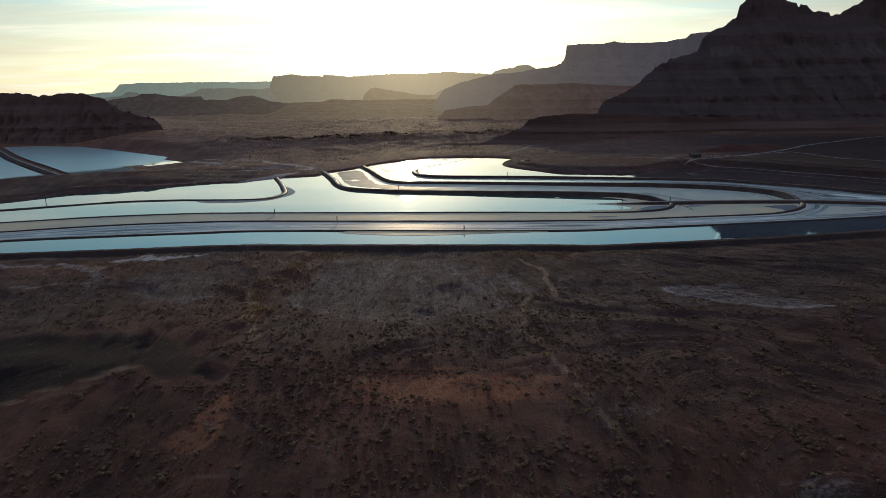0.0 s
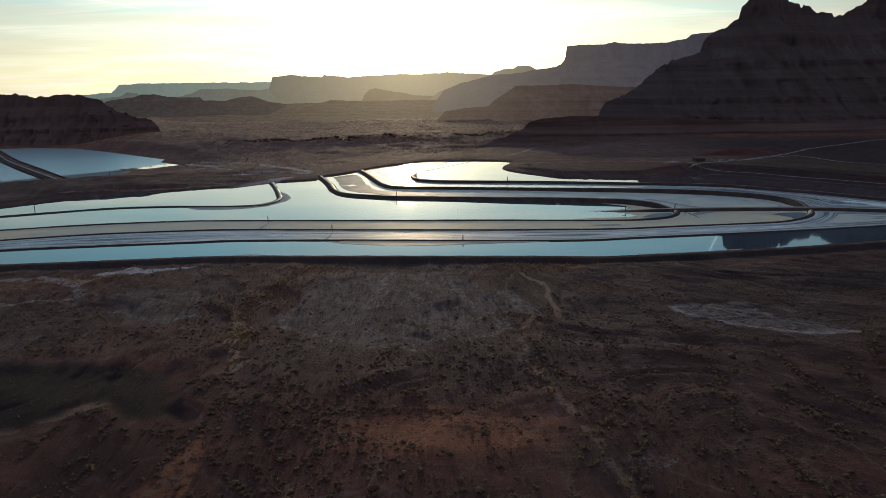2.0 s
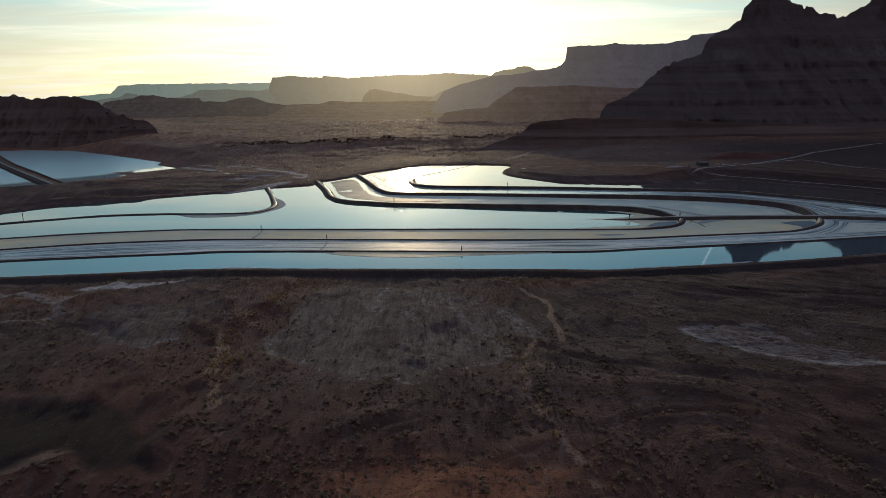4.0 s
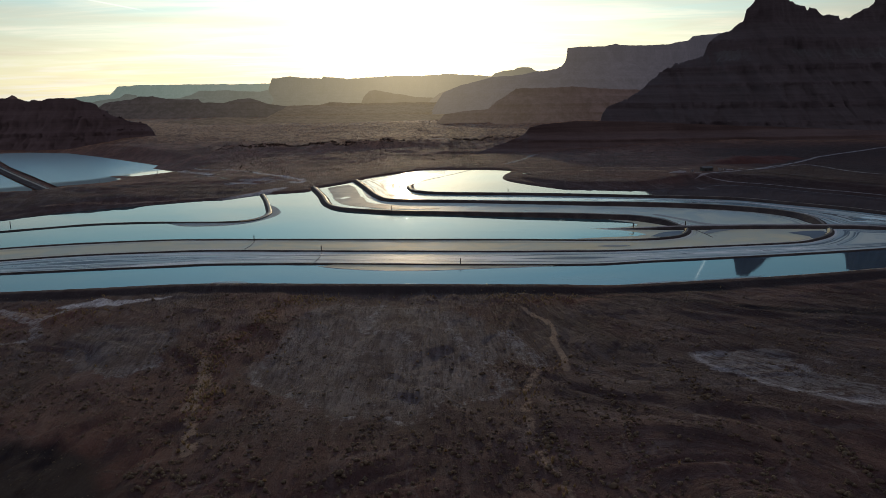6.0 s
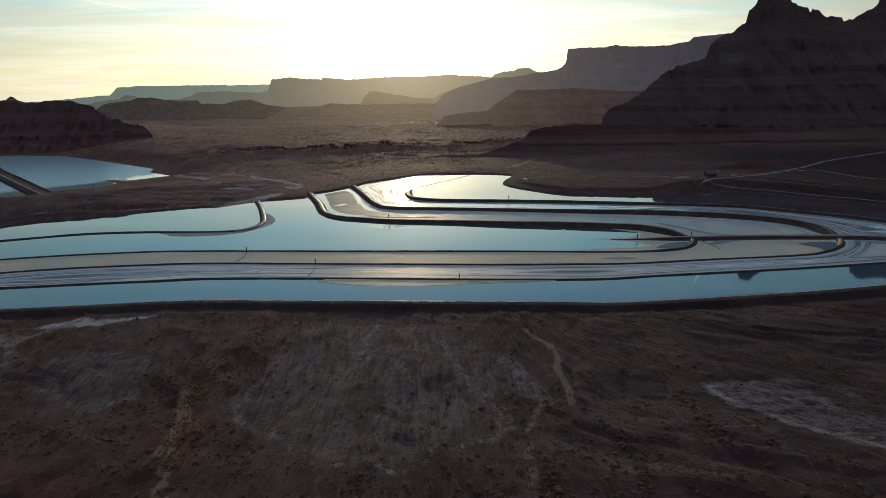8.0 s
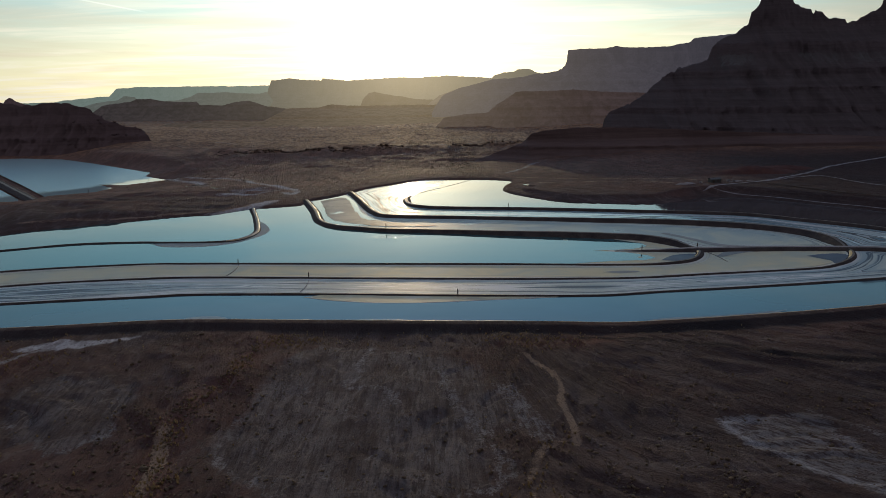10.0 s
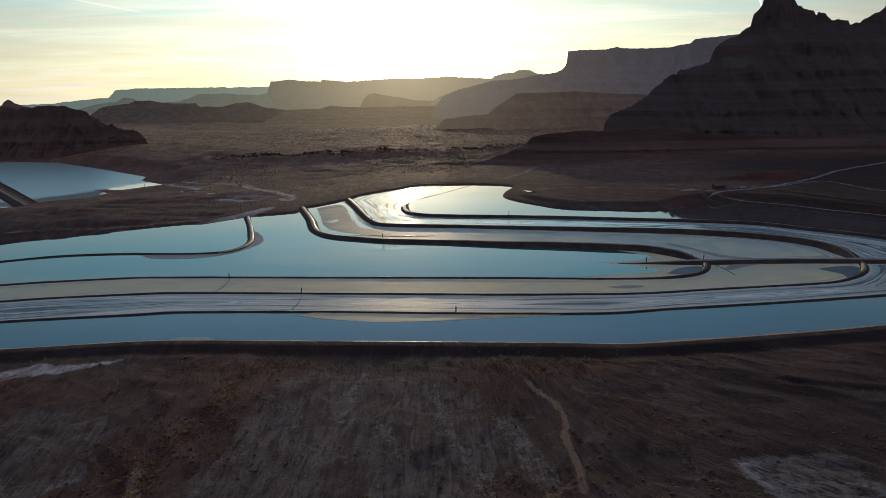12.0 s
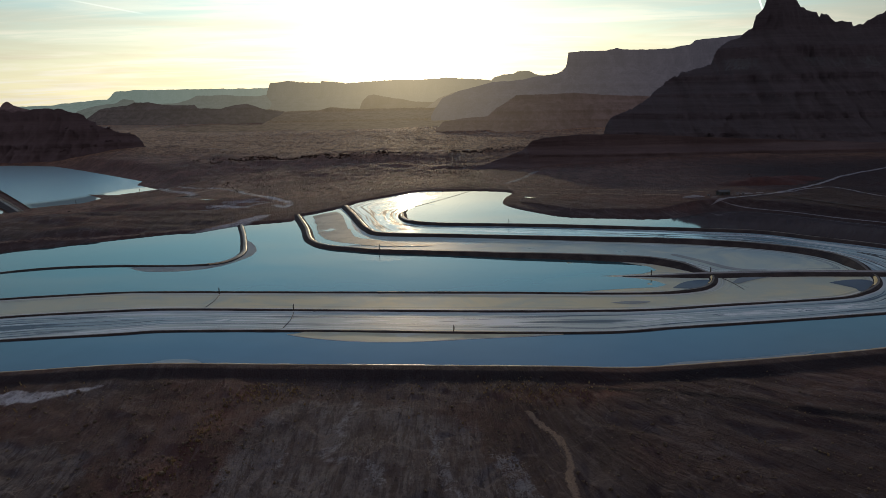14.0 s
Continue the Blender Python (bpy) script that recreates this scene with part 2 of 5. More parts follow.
def haze_glow_material(name, base, sunward, veil, size=1.0):
    """Rock kilometres off, with sunlit haze painted into its emission: sunward is the glow towards the sun, veil the
    haze's light elsewhere.
    """
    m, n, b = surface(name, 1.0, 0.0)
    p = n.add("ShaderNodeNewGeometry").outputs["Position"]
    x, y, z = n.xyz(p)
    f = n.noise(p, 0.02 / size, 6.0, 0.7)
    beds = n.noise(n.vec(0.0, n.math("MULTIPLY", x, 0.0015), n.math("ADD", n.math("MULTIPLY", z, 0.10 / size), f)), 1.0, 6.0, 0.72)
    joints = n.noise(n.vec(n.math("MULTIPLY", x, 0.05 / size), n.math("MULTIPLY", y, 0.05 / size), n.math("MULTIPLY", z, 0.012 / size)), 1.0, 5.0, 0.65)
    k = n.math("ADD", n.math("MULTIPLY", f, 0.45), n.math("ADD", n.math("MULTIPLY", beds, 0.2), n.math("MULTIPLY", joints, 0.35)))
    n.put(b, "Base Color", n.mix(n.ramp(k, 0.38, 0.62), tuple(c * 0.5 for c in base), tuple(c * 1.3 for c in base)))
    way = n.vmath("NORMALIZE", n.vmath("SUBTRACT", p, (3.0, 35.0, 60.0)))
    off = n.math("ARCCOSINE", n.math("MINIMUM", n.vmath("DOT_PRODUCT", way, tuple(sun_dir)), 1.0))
    # the rock itself emits this haze, fading with angle from the sun
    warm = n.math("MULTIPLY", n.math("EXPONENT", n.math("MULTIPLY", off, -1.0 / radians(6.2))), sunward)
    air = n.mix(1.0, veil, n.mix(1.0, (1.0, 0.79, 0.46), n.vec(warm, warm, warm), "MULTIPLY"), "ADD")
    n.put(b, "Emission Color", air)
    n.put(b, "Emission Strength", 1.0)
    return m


def water_material(name, tint, rough=0.03, stir=None):
    m, n, b = surface(name, rough, 0.5, 1.36)
    p = n.add("ShaderNodeNewGeometry").outputs["Position"]
    f = n.noise(p, 0.02, 3.0)
    n.put(b, "Base Color", n.mix(n.ramp(f, 0.3, 0.7), tint, tuple(c * 0.75 for c in tint)))
    ripple = n.noise(p, 0.6, 3.0, 0.5)
    height = n.math("MULTIPLY", ripple, 0.02)
    if stir:
        # where brine runs in, small waves spread
        x, y, z = n.xyz(p)
        u, v = n.math("DIVIDE", n.math("SUBTRACT", x, stir[0]), 10.0), n.math("DIVIDE", n.math("SUBTRACT", y, stir[1]), 5.5)
        near = n.math("EXPONENT", n.math("MULTIPLY", n.math("ADD", n.math("MULTIPLY", u, u), n.math("MULTIPLY", v, v)), -1.0))
        height = n.math("ADD", height, n.math("MULTIPLY", n.math("MULTIPLY", near, n.noise(p, 1.3, 3.0, 0.5)), 1.7))
    bump(n, b, height, 1.0, 0.05)
    return m


def lake_material():
    """Milky brine, calm along the banks, ruffled by wind in long patches."""
    m, n, b = surface("ruffled_brine", 0.05, 0.5, 1.36)
    p = n.add("ShaderNodeNewGeometry").outputs["Position"]
    x, y, z = n.xyz(p)
    n.put(b, "Base Color", (0.36, 0.53, 0.53, 1))
    off = n.math("ADD", n.math("MULTIPLY", n.math("ADD", x, 393.0), -0.85), n.math("MULTIPLY", n.math("SUBTRACT", y, 600.0), 0.53))
    wind = n.ramp(n.math("ADD", off, n.math("MULTIPLY", n.noise(p, 0.012, 4.0), 50.0)), 42.0, 66.0)
    n.put(b, "Roughness", n.math("MULTIPLY_ADD", wind, 0.24, 0.03))
    bump(n, b, n.math("MULTIPLY", n.noise(p, 0.8, 4.0), wind), 0.3, 0.3)
    return m


def pan_material(name, dry, damp, wet, gloss, film=0.5, ruts=1.0, k=1.0, reach=40.0):
    """Salt mud with streaks that follow the banks for reach metres; film: how much of it is under a skin of brine."""
    m, n, b = surface(name, 0.6, 0.42, 1.36)
    p = n.add("ShaderNodeNewGeometry").outputs["Position"]
    d = n.add("ShaderNodeAttribute", {"attribute_name": "bank"}).outputs["Fac"]
    x, y, z = n.xyz(p)
    warp = n.noise(p, 0.016, 4.0, 0.55)
    v = n.math("ADD", d, n.math("MULTIPLY", warp, 6.0))
    near = n.ramp(n.math("MULTIPLY_ADD", warp, 8.0, d), reach + 4.0, reach * 0.5 + 4.0)
    patch = n.noise(p, 0.035, 7.0, 0.62, 0.6)
    wide = n.noise(p, 0.012, 3.0, 0.5, 0.5)
    lines = n.noise(n.vec(n.math("MULTIPLY", v, 0.34 * k), n.math("MULTIPLY", x, 0.006), n.math("MULTIPLY", y, 0.006)), 1.0, 7.0, 0.7)
    lines = n.mix(near, patch, lines)
    thin = n.noise(n.vec(n.math("MULTIPLY", v, 0.55 * k), n.math("MULTIPLY", x, 0.004), n.math("MULTIPLY", y, 0.004)), 1.0, 3.0, 0.6)
    rut = n.math("SUBTRACT", 1.0, n.ramp(n.math("ABSOLUTE", n.math("SUBTRACT", thin, 0.5)), 0.012, 0.04))
    rut = n.math("MULTIPLY", n.math("MULTIPLY", rut, n.math("MULTIPLY", near, n.ramp(patch, 0.30, 0.44))), ruts)
    soft = n.mix(min(ruts, 1.0), n.math("MULTIPLY_ADD", patch, 0.75, n.math("MULTIPLY", lines, 0.25)), lines)
    col = n.mix(n.ramp(soft, 0.40, 0.60), dry, damp)
    col = n.mix(n.math("MULTIPLY", n.ramp(wide, 0.45, 0.65), 0.55), col, damp)
    col = n.mix(n.math("MULTIPLY", rut, 0.9), col, wet)
    # threads of white salt between the wheel marks
    strand = n.noise(n.vec(n.math("MULTIPLY", v, 0.8 * k), n.math("MULTIPLY", x, 0.005), n.math("MULTIPLY_ADD", y, 0.005, 9.0)), 1.0, 4.0, 0.6)
    strand = n.math("SUBTRACT", 1.0, n.ramp(n.math("ABSOLUTE", n.math("SUBTRACT", strand, 0.52)), 0.010, 0.030))
    strand = n.math("MULTIPLY", n.math("MULTIPLY", strand, near), n.math("MULTIPLY", n.ramp(wide, 0.38, 0.52), 0.8 * min(ruts, 1.0)))
    col = n.mix(strand, col, (0.80, 0.83, 0.80))
    # pale salt along the foot of the banks, also painting highlights of wet edges
    foot = n.math("ADD", d, n.math("MULTIPLY", patch, 2.4))
    edge = n.math("MULTIPLY", n.ramp(foot, 2.2, 2.6), n.ramp(foot, 4.0, 3.2))
    col = n.mix(n.math("MULTIPLY", edge, 0.75), col, (0.66, 0.66, 0.60))
    n.put(b, "Base Color", col)
    pool = n.ramp(n.math("ADD", n.math("MULTIPLY", lines, 0.7), n.math("MULTIPLY", patch, 0.3)), 0.64 - 0.28 * film, 0.66 - 0.28 * film)
    pool = n.math("MULTIPLY", pool, n.math("SUBTRACT", 1.0, n.math("MULTIPLY", rut, 0.9)))
    shine = n.math("SUBTRACT", gloss, n.math("MULTIPLY", n.ramp(wide, 0.42, 0.62), 0.06))
    n.put(b, "Roughness", n.math("SUBTRACT", shine, n.math("MULTIPLY", pool, n.math("SUBTRACT", shine, 0.07))))
    bump(n, b, n.math("ADD", lines, n.noise(p, 1.2, 4.0)), 0.1, 0.15)
    return m


M_GROUND = ground_material()
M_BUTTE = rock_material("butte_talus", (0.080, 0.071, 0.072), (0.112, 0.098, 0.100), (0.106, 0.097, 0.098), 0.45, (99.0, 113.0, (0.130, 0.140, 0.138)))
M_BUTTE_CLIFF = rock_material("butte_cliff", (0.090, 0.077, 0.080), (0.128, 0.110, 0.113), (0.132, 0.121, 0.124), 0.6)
M_MESA = haze_glow_material("hazed_mesa_rock", (0.095, 0.088, 0.092), 0.45, (0.027, 0.028, 0.041))
M_LOWHILL = haze_glow_material("hill_in_haze", (0.105, 0.085, 0.078), 0.38, (0.013, 0.013, 0.015))
M_RIDGE = haze_glow_material("ridge_in_haze", (0.16, 0.13, 0.12), 0.65, (0.03, 0.03, 0.03))
M_HILL = haze_glow_material("hazed_hill_rock", (0.13, 0.10, 0.092), 0.29, (0.014, 0.009, 0.012), 0.8)
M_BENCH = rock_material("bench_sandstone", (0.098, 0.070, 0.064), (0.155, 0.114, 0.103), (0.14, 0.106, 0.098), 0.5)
M_FAR_COOL = haze_glow_material("far_blue_hazed_rock", (0.12, 0.12, 0.12), 0.8, (0.105, 0.15, 0.135), 2.0)
M_FAR_HILL = haze_glow_material("far_grey_hazed_rock", (0.12, 0.115, 0.11), 0.7, (0.062, 0.078, 0.070), 2.0)
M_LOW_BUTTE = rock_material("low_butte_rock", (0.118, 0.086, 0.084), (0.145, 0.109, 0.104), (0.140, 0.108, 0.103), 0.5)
M_FAR_WARM = haze_glow_material("far_hazy_rock", (0.12, 0.11, 0.10), 0.82, (0.042, 0.052, 0.050), 2.0)
M_FAR_MID = haze_glow_material("far_dun_hazed_rock", (0.13, 0.11, 0.10), 0.62, (0.022, 0.02, 0.016), 1.5)
M_VALE = haze_glow_material("vale_in_haze", (0.22, 0.165, 0.125), 0.42, (0.012, 0.010, 0.008), 0.7)
M_DYKE = grained("dyke_earth", (0.034, 0.029, 0.028), (0.085, 0.070, 0.061), 1.0, 0.9, 0.5)
# gravel paled so that light along the crests is in its colour
M_CREST = grained("lit_crest_gravel", (0.10, 0.082, 0.062), (0.21, 0.165, 0.115), 1.0, 0.58, 0.25, 0.4)
M_WATER = water_material("brine_water", (0.065, 0.108, 0.138))
M_TURQ = water_material("turquoise_brine", (0.05, 0.13, 0.14), 0.03, (-20.0, 361.0))
M_FARW = water_material("clear_brine", (0.085, 0.08, 0.085))
M_LAKE = lake_material()
M_PAN_TAN = pan_material("tan_salt_mud", (0.67, 0.61, 0.37), (0.50, 0.535, 0.41), (0.16, 0.17, 0.16), 0.66, 0.0, 0.4, 0.5, 7.0)
M_PAN_GREY = pan_material("grey_salt_mud", (0.50, 0.56, 0.49), (0.29, 0.40, 0.42), (0.045, 0.085, 0.115), 0.58, 0.20, 1.0, 0.40)
M_PAN_BEND = pan_material("streaked_salt_mud", (0.53, 0.585, 0.46), (0.36, 0.465, 0.44), (0.06, 0.08, 0.09), 0.60, 0.0, 0.7, 0.45, 14.0)
M_PAN_WET = pan_material("wet_salt_mud", (0.66, 0.84, 0.84), (0.17, 0.31, 0.38), (0.012, 0.024, 0.026), 0.40, 0.75, 1.8, 0.34, 34.0)
M_PAD = pan_material("pale_mud", (0.30, 0.305, 0.27), (0.22, 0.235, 0.22), (0.12, 0.12, 0.11), 0.55, 0.1, 0.0)
M_SILT = pan_material("drowned_silt", (0.27, 0.30, 0.29), (0.17, 0.215, 0.235), (0.10, 0.12, 0.13), 0.42, 0.25, 0.0)
M_DARK_MUD = pan_material("dark_pan_mud", (0.10, 0.125, 0.155), (0.06, 0.08, 0.11), (0.04, 0.05, 0.06), 0.50, 0.0, 0.0)
M_ROAD = grained("pale_gravel", (0.20, 0.19, 0.19), (0.34, 0.325, 0.32), 1.0, 0.85, 0.3)
M_TIMBER = grained("weathered_timber", (0.05, 0.04, 0.032), (0.11, 0.085, 0.065), 0.2, 0.85, 0.3)
M_SHRUB = shrub_material("dry_shrub", (0.13, 0.107, 0.082), (0.34, 0.265, 0.175), 0.5)
M_SALT = grained("white_salt", (0.5, 0.48, 0.46), (0.75, 0.73, 0.70), 1.0, 0.4, 0.3)
# gold of edges in low sun, put into the base colour
M_SUNLIT_EDGE = grained("sunlit_cream_edge", (0.40, 0.29, 0.15), (0.62, 0.47, 0.27), 0.6, 0.45, 0.3, 0.5)
M_BROWN_MUD = pan_material("brown_salt_mud", (0.50, 0.45, 0.32), (0.27, 0.235, 0.165), (0.06, 0.055, 0.05), 0.60, 0.10, 1.2, 0.6, 7.0)
# stronger gold for dyke ends, sunlight painted as colour
M_SUN_OCHRE = grained("ochre_sun_paint", (0.62, 0.42, 0.10), (0.82, 0.62, 0.22), 0.6, 0.45, 0.3, 0.5)
M_PIPE = grained("dark_pipe", (0.10, 0.095, 0.09), (0.16, 0.15, 0.14), 0.5, 0.5, 0.1)
M_SHED = grained("painted_sheet", (0.06, 0.068, 0.064), (0.10, 0.11, 0.10), 0.6, 0.6, 0.1)
M_ROOF = grained("sheet_roof", (0.075, 0.086, 0.084), (0.13, 0.14, 0.135), 0.6, 0.6, 0.1)
M_RED = grained("red_earth", (0.065, 0.034, 0.03), (0.115, 0.055, 0.045), 1.5, 0.95, 0.5)
M_SCRUB = shrub_material("dark_scrub", (0.11, 0.078, 0.06), (0.20, 0.145, 0.11))
M_GOLD = shrub_material("dry_grass", (0.19, 0.138, 0.075), (0.40, 0.29, 0.15), 0.5)
M_SEEDLING = shrub_material("dead_twigs", (0.06, 0.05, 0.042), (0.27, 0.21, 0.15), 0.4)


# ---- numbers for forms ----
def lattice(ix, iy, seed):
    h = np.sin(ix * 127.1 + iy * 311.7 + seed * 74.7) * 43758.5453
    return h - np.floor(h)


def value_noise(x, y, seed=0):
    x, y = np.asarray(x, float), np.asarray(y, float)
    ix, iy = np.floor(x), np.floor(y)
    u, v = x - ix, y - iy
    u, v = u * u * (3 - 2 * u), v * v * (3 - 2 * v)
    a, b = lattice(ix, iy, seed), lattice(ix + 1, iy, seed)
    c, d = lattice(ix, iy + 1, seed), lattice(ix + 1, iy + 1, seed)
    return (a * (1 - u) + b * u) * (1 - v) + (c * (1 - u) + d * u) * v - 0.5


def fbm(x, y, seed=0, octaves=4, gain=0.5):
    total, amp = 0.0, 1.0
    for o in range(octaves):
        total = total + amp * value_noise(x * 2 ** o + 17.3 * o, y * 2 ** o - 9.1 * o, seed + o)
        amp *= gain
    return total


def step(x, lo, hi):
    u = np.clip((x - lo) / (hi - lo), 0, 1)
    return u * u * (3 - 2 * u)


def spline(points, spacing):
    """A smooth line through the points of a plan, at even steps."""
    p = [Vector(q) for q in points]
    p = [2 * p[0] - p[1], *p, 2 * p[-1] - p[-2]]
    fine = []
    for i in range(1, len(p) - 2):
        a, b, c, d = p[i - 1:i + 3]
        k = max(2, int((c - b).length / 1.0))
        for j in range(k):
            t = j / k
            fine.append(0.5 * (2 * b + (c - a) * t + (2 * a - 5 * b + 4 * c - d) * t * t + (3 * b - a - 3 * c + d) * t ** 3))
    fine.append(p[-2])
    fine = np.array([tuple(q) for q in fine])
    s = np.concatenate([[0], np.cumsum(np.hypot(*np.diff(fine, axis=0).T))])
    n = max(2, int(s[-1] / spacing) + 1)
    at = np.linspace(0, s[-1], n)
    return np.stack([np.interp(at, s, fine[:, 0]), np.interp(at, s, fine[:, 1])], 1)


def line_distance(x, y, line):
    best = np.full(np.shape(x), 1e9)
    for (ax, ay), (bx, by) in zip(line[:-1], line[1:]):
        dx, dy = bx - ax, by - ay
        t = np.clip(((x - ax) * dx + (y - ay) * dy) / (dx * dx + dy * dy + 1e-9), 0, 1)
        best = np.minimum(best, np.hypot(x - ax - t * dx, y - ay - t * dy))
    return best


def inside(x, y, loop):
    odd = np.zeros(np.shape(x), bool)
    for (ax, ay), (bx, by) in zip(loop, np.roll(loop, -1, axis=0)):
        if ay != by:
            cross = ((ay > y) != (by > y)) & (x < (bx - ax) * (y - ay) / (by - ay) + ax)
            odd ^= cross
    return odd


def signed_distance(x, y, loop):
    """Metres from a closed line, minus inside."""
    d = np.full(np.shape(x), 400.0)
    lo, hi = loop.min(0) - 42, loop.max(0) + 42
    near = (x > lo[0]) & (x < hi[0]) & (y > lo[1]) & (y < hi[1])
    xs, ys = x[near], y[near]
    ds = line_distance(xs, ys, np.vstack([loop, loop[:1]]))
    d[near] = np.where(inside(xs, ys, loop), -ds, ds)
    return d


def mesh_from(name, verts, faces, material, smooth=True):
    me = bpy.data.meshes.new(name)
    me.from_pydata([tuple(v) for v in verts], [], [tuple(f) for f in faces])
    me.materials.append(material)
    if smooth:
        me.polygons.foreach_set("use_smooth", np.ones(len(me.polygons), bool))
    return me


def grid_mesh(name, X, Y, Z, material, keep=None):
    """A sheet from three arrays of rows and columns."""
    r, c = X.shape
    idx = np.arange(r * c).reshape(r, c)
    quads = np.stack([idx[:-1, :-1], idx[:-1, 1:], idx[1:, 1:], idx[1:, :-1]], -1).reshape(-1, 4)
    if keep is not None:
        quads = quads[keep.reshape(-1)]
    me = bpy.data.meshes.new(name)
    me.vertices.add(r * c)
    me.vertices.foreach_set("co", np.stack([X, Y, Z], -1).astype(np.float32).ravel())
    me.loops.add(quads.size)
    me.loops.foreach_set("vertex_index", quads.astype(np.int32).ravel())
    me.polygons.add(len(quads))
    me.polygons.foreach_set("loop_start", np.arange(0, quads.size, 4, dtype=np.int32))
    me.update(calc_edges=True)
    me.polygons.foreach_set("use_smooth", np.ones(len(quads), bool))
    me.materials.append(material)
    me.validate()
    return me


def part(name, bm, material, parent, label=""):
    me = bpy.data.meshes.new(name)
    bm.to_mesh(me)
    bm.free()
    me.materials.append(material)
    ob = new(name, me)
    ob.parent = parent
    return tagged(ob, label)


# ---- plan of the ponds: bank lines, metres ----
SHORE_SOUTH = [(-330, 208), (-220, 222), (-154, 232), (-111, 237), (-76, 241), (-38, 239), (7, 236), (37, 234), (51, 232.5), (66, 233.5), (97, 238), (125, 243), (168, 253), (240, 270), (330, 292)]
BANK_1 = [(-330, 212), (-230, 238), (-169, 255), (-128, 262), (-95, 266), (-79, 268), (-35, 266), (9, 262), (41, 260), (58, 260), (76, 263), (113, 268), (144, 273), (185, 281), (250, 296), (330, 314)]
BANK_2 = [(-330, 228), (-230, 259), (-180, 274), (-142, 285), (-107, 290), (-88, 291), (-49, 288), (-11, 285), (27, 282), (54, 281), (73, 281), (102, 285), (139, 290), (152, 296), (162, 305), (168, 315), (169, 321)]
BANK_3 = [(-330, 254), (-240, 281), (-193, 296), (-156, 307), (-119, 313), (-97, 313), (-54, 310), (-12, 307), (29, 304), (59, 301), (78, 300), (89, 301), (98, 304), (104, 310), (108, 318), (109, 323)]
BANK_4 = [(-330, 290), (-250, 318), (-216, 331), (-186, 346), (-164, 355), (-138, 357), (-113, 355), (-97, 356), (-90, 362), (-88, 378), (-94, 402), (-101, 425), (-110, 452)]
BANK_5 = [(-83, 480), (-70, 438), (-61, 404), (-51, 389), (-38, 382), (-23, 376), (10, 369), (34, 363), (59, 358), (82, 352), (93, 348), (102, 339), (106, 331), (109, 323)]
BANK_6 = [(-59, 516), (-49, 481), (-40, 447), (-34, 429), (-25, 417), (10, 410), (38, 404), (79, 395), (117, 386), (140, 377), (157, 367), (168, 355), (172, 342), (171, 328), (169, 321)]
BANK_7 = [(-17, 499), (-19, 484), (-17, 463), (-10, 451), (4, 444), (42, 437), (72, 431), (114, 420), (141, 413), (166, 404), (184, 387), (204, 367), (223, 342), (260, 315), (330, 318)]
CROSS_BANK = [(75, 324.5), (87, 323.5), (109, 323), (140, 323), (169, 321), (185, 318), (215, 308)]
SHORE_NORTH = [(330, 330), (275, 350), (254, 388), (236, 418), (220, 437), (202, 460), (182, 473), (162, 468), (136, 452), (102, 456), (77, 463), (63, 480), (50, 502), (46, 518), (50, 545), (57, 568), (50, 580), (30, 587), (13, 588), (-13, 587),
               (-29, 567), (-51, 538), (-59, 516), (-73, 492), (-83, 480), (-83, 466), (-106, 455), (-111, 453), (-120, 443), (-130, 432), (-142, 430), (-166, 416), (-188, 401), (-208, 388), (-233, 358), (-262, 335), (-330, 300)]
LAKE_A = [(-350, 652), (-318, 676), (-316, 708), (-345, 740), (-312, 728), (-287, 770), (-328, 812), (-338, 850), (-470, 985), (-560, 1070), (-640, 1100), (-690, 1085), (-590, 950), (-520, 858), (-430, 750)]
LAKE_B = [(-500, 600), (-356, 622), (-362, 634), (-445, 732), (-535, 842), (-605, 937), (-708, 1070), (-800, 1000), (-620, 740)]

S0, D1, D2, D3, D4 = (spline(p, 3.0) for p in (SHORE_SOUTH, BANK_1, BANK_2, BANK_3, BANK_4))
D5, D6, D7, DX = (spline(p, 3.0) for p in (BANK_5, BANK_6, BANK_7, CROSS_BANK))
NORTH = spline(SHORE_NORTH, 3.0)
OUTLINE = np.vstack([S0, NORTH])
LAKES = (np.array(LAKE_A, float), np.array(LAKE_B, float))
LAKE_SHORE = np.array([*LAKE_B[:2], (-346, 638), *LAKE_A[:12], *LAKE_B[-2:]], float)
LAKE_Z = -17.0

# heights of the land beyond the ponds: x, y, z
LAND = [(-233, 365, 1.5), (-140, 440, 1.5), (0, 600, 1.5), (110, 470, 3), (190, 485, 5), (240, 513, 6), (313, 590, 6.5), (449, 698, 8), (290, 455, 5.5), (260, 430, 4), (-210, 425, 3), (-250, 480, 2), (-300, 560, -10), (-330, 620, -16), (-280, 640, -15),
        (-650, 1150, -15), (-470, 600, -15), (-200, 600, -9), (-150, 650, -8), (0, 900, -4), (520, 640, 9), (330, 900, 12), (-489, 1230, 2), (0, 1500, -2), (1000, 1500, 20),
        (-1500, 1500, 5), (0, 3000, -10), (2500, 3000, 10), (-2500, 3000, 0), (0, 5000, -30), (400, 400, 4)]


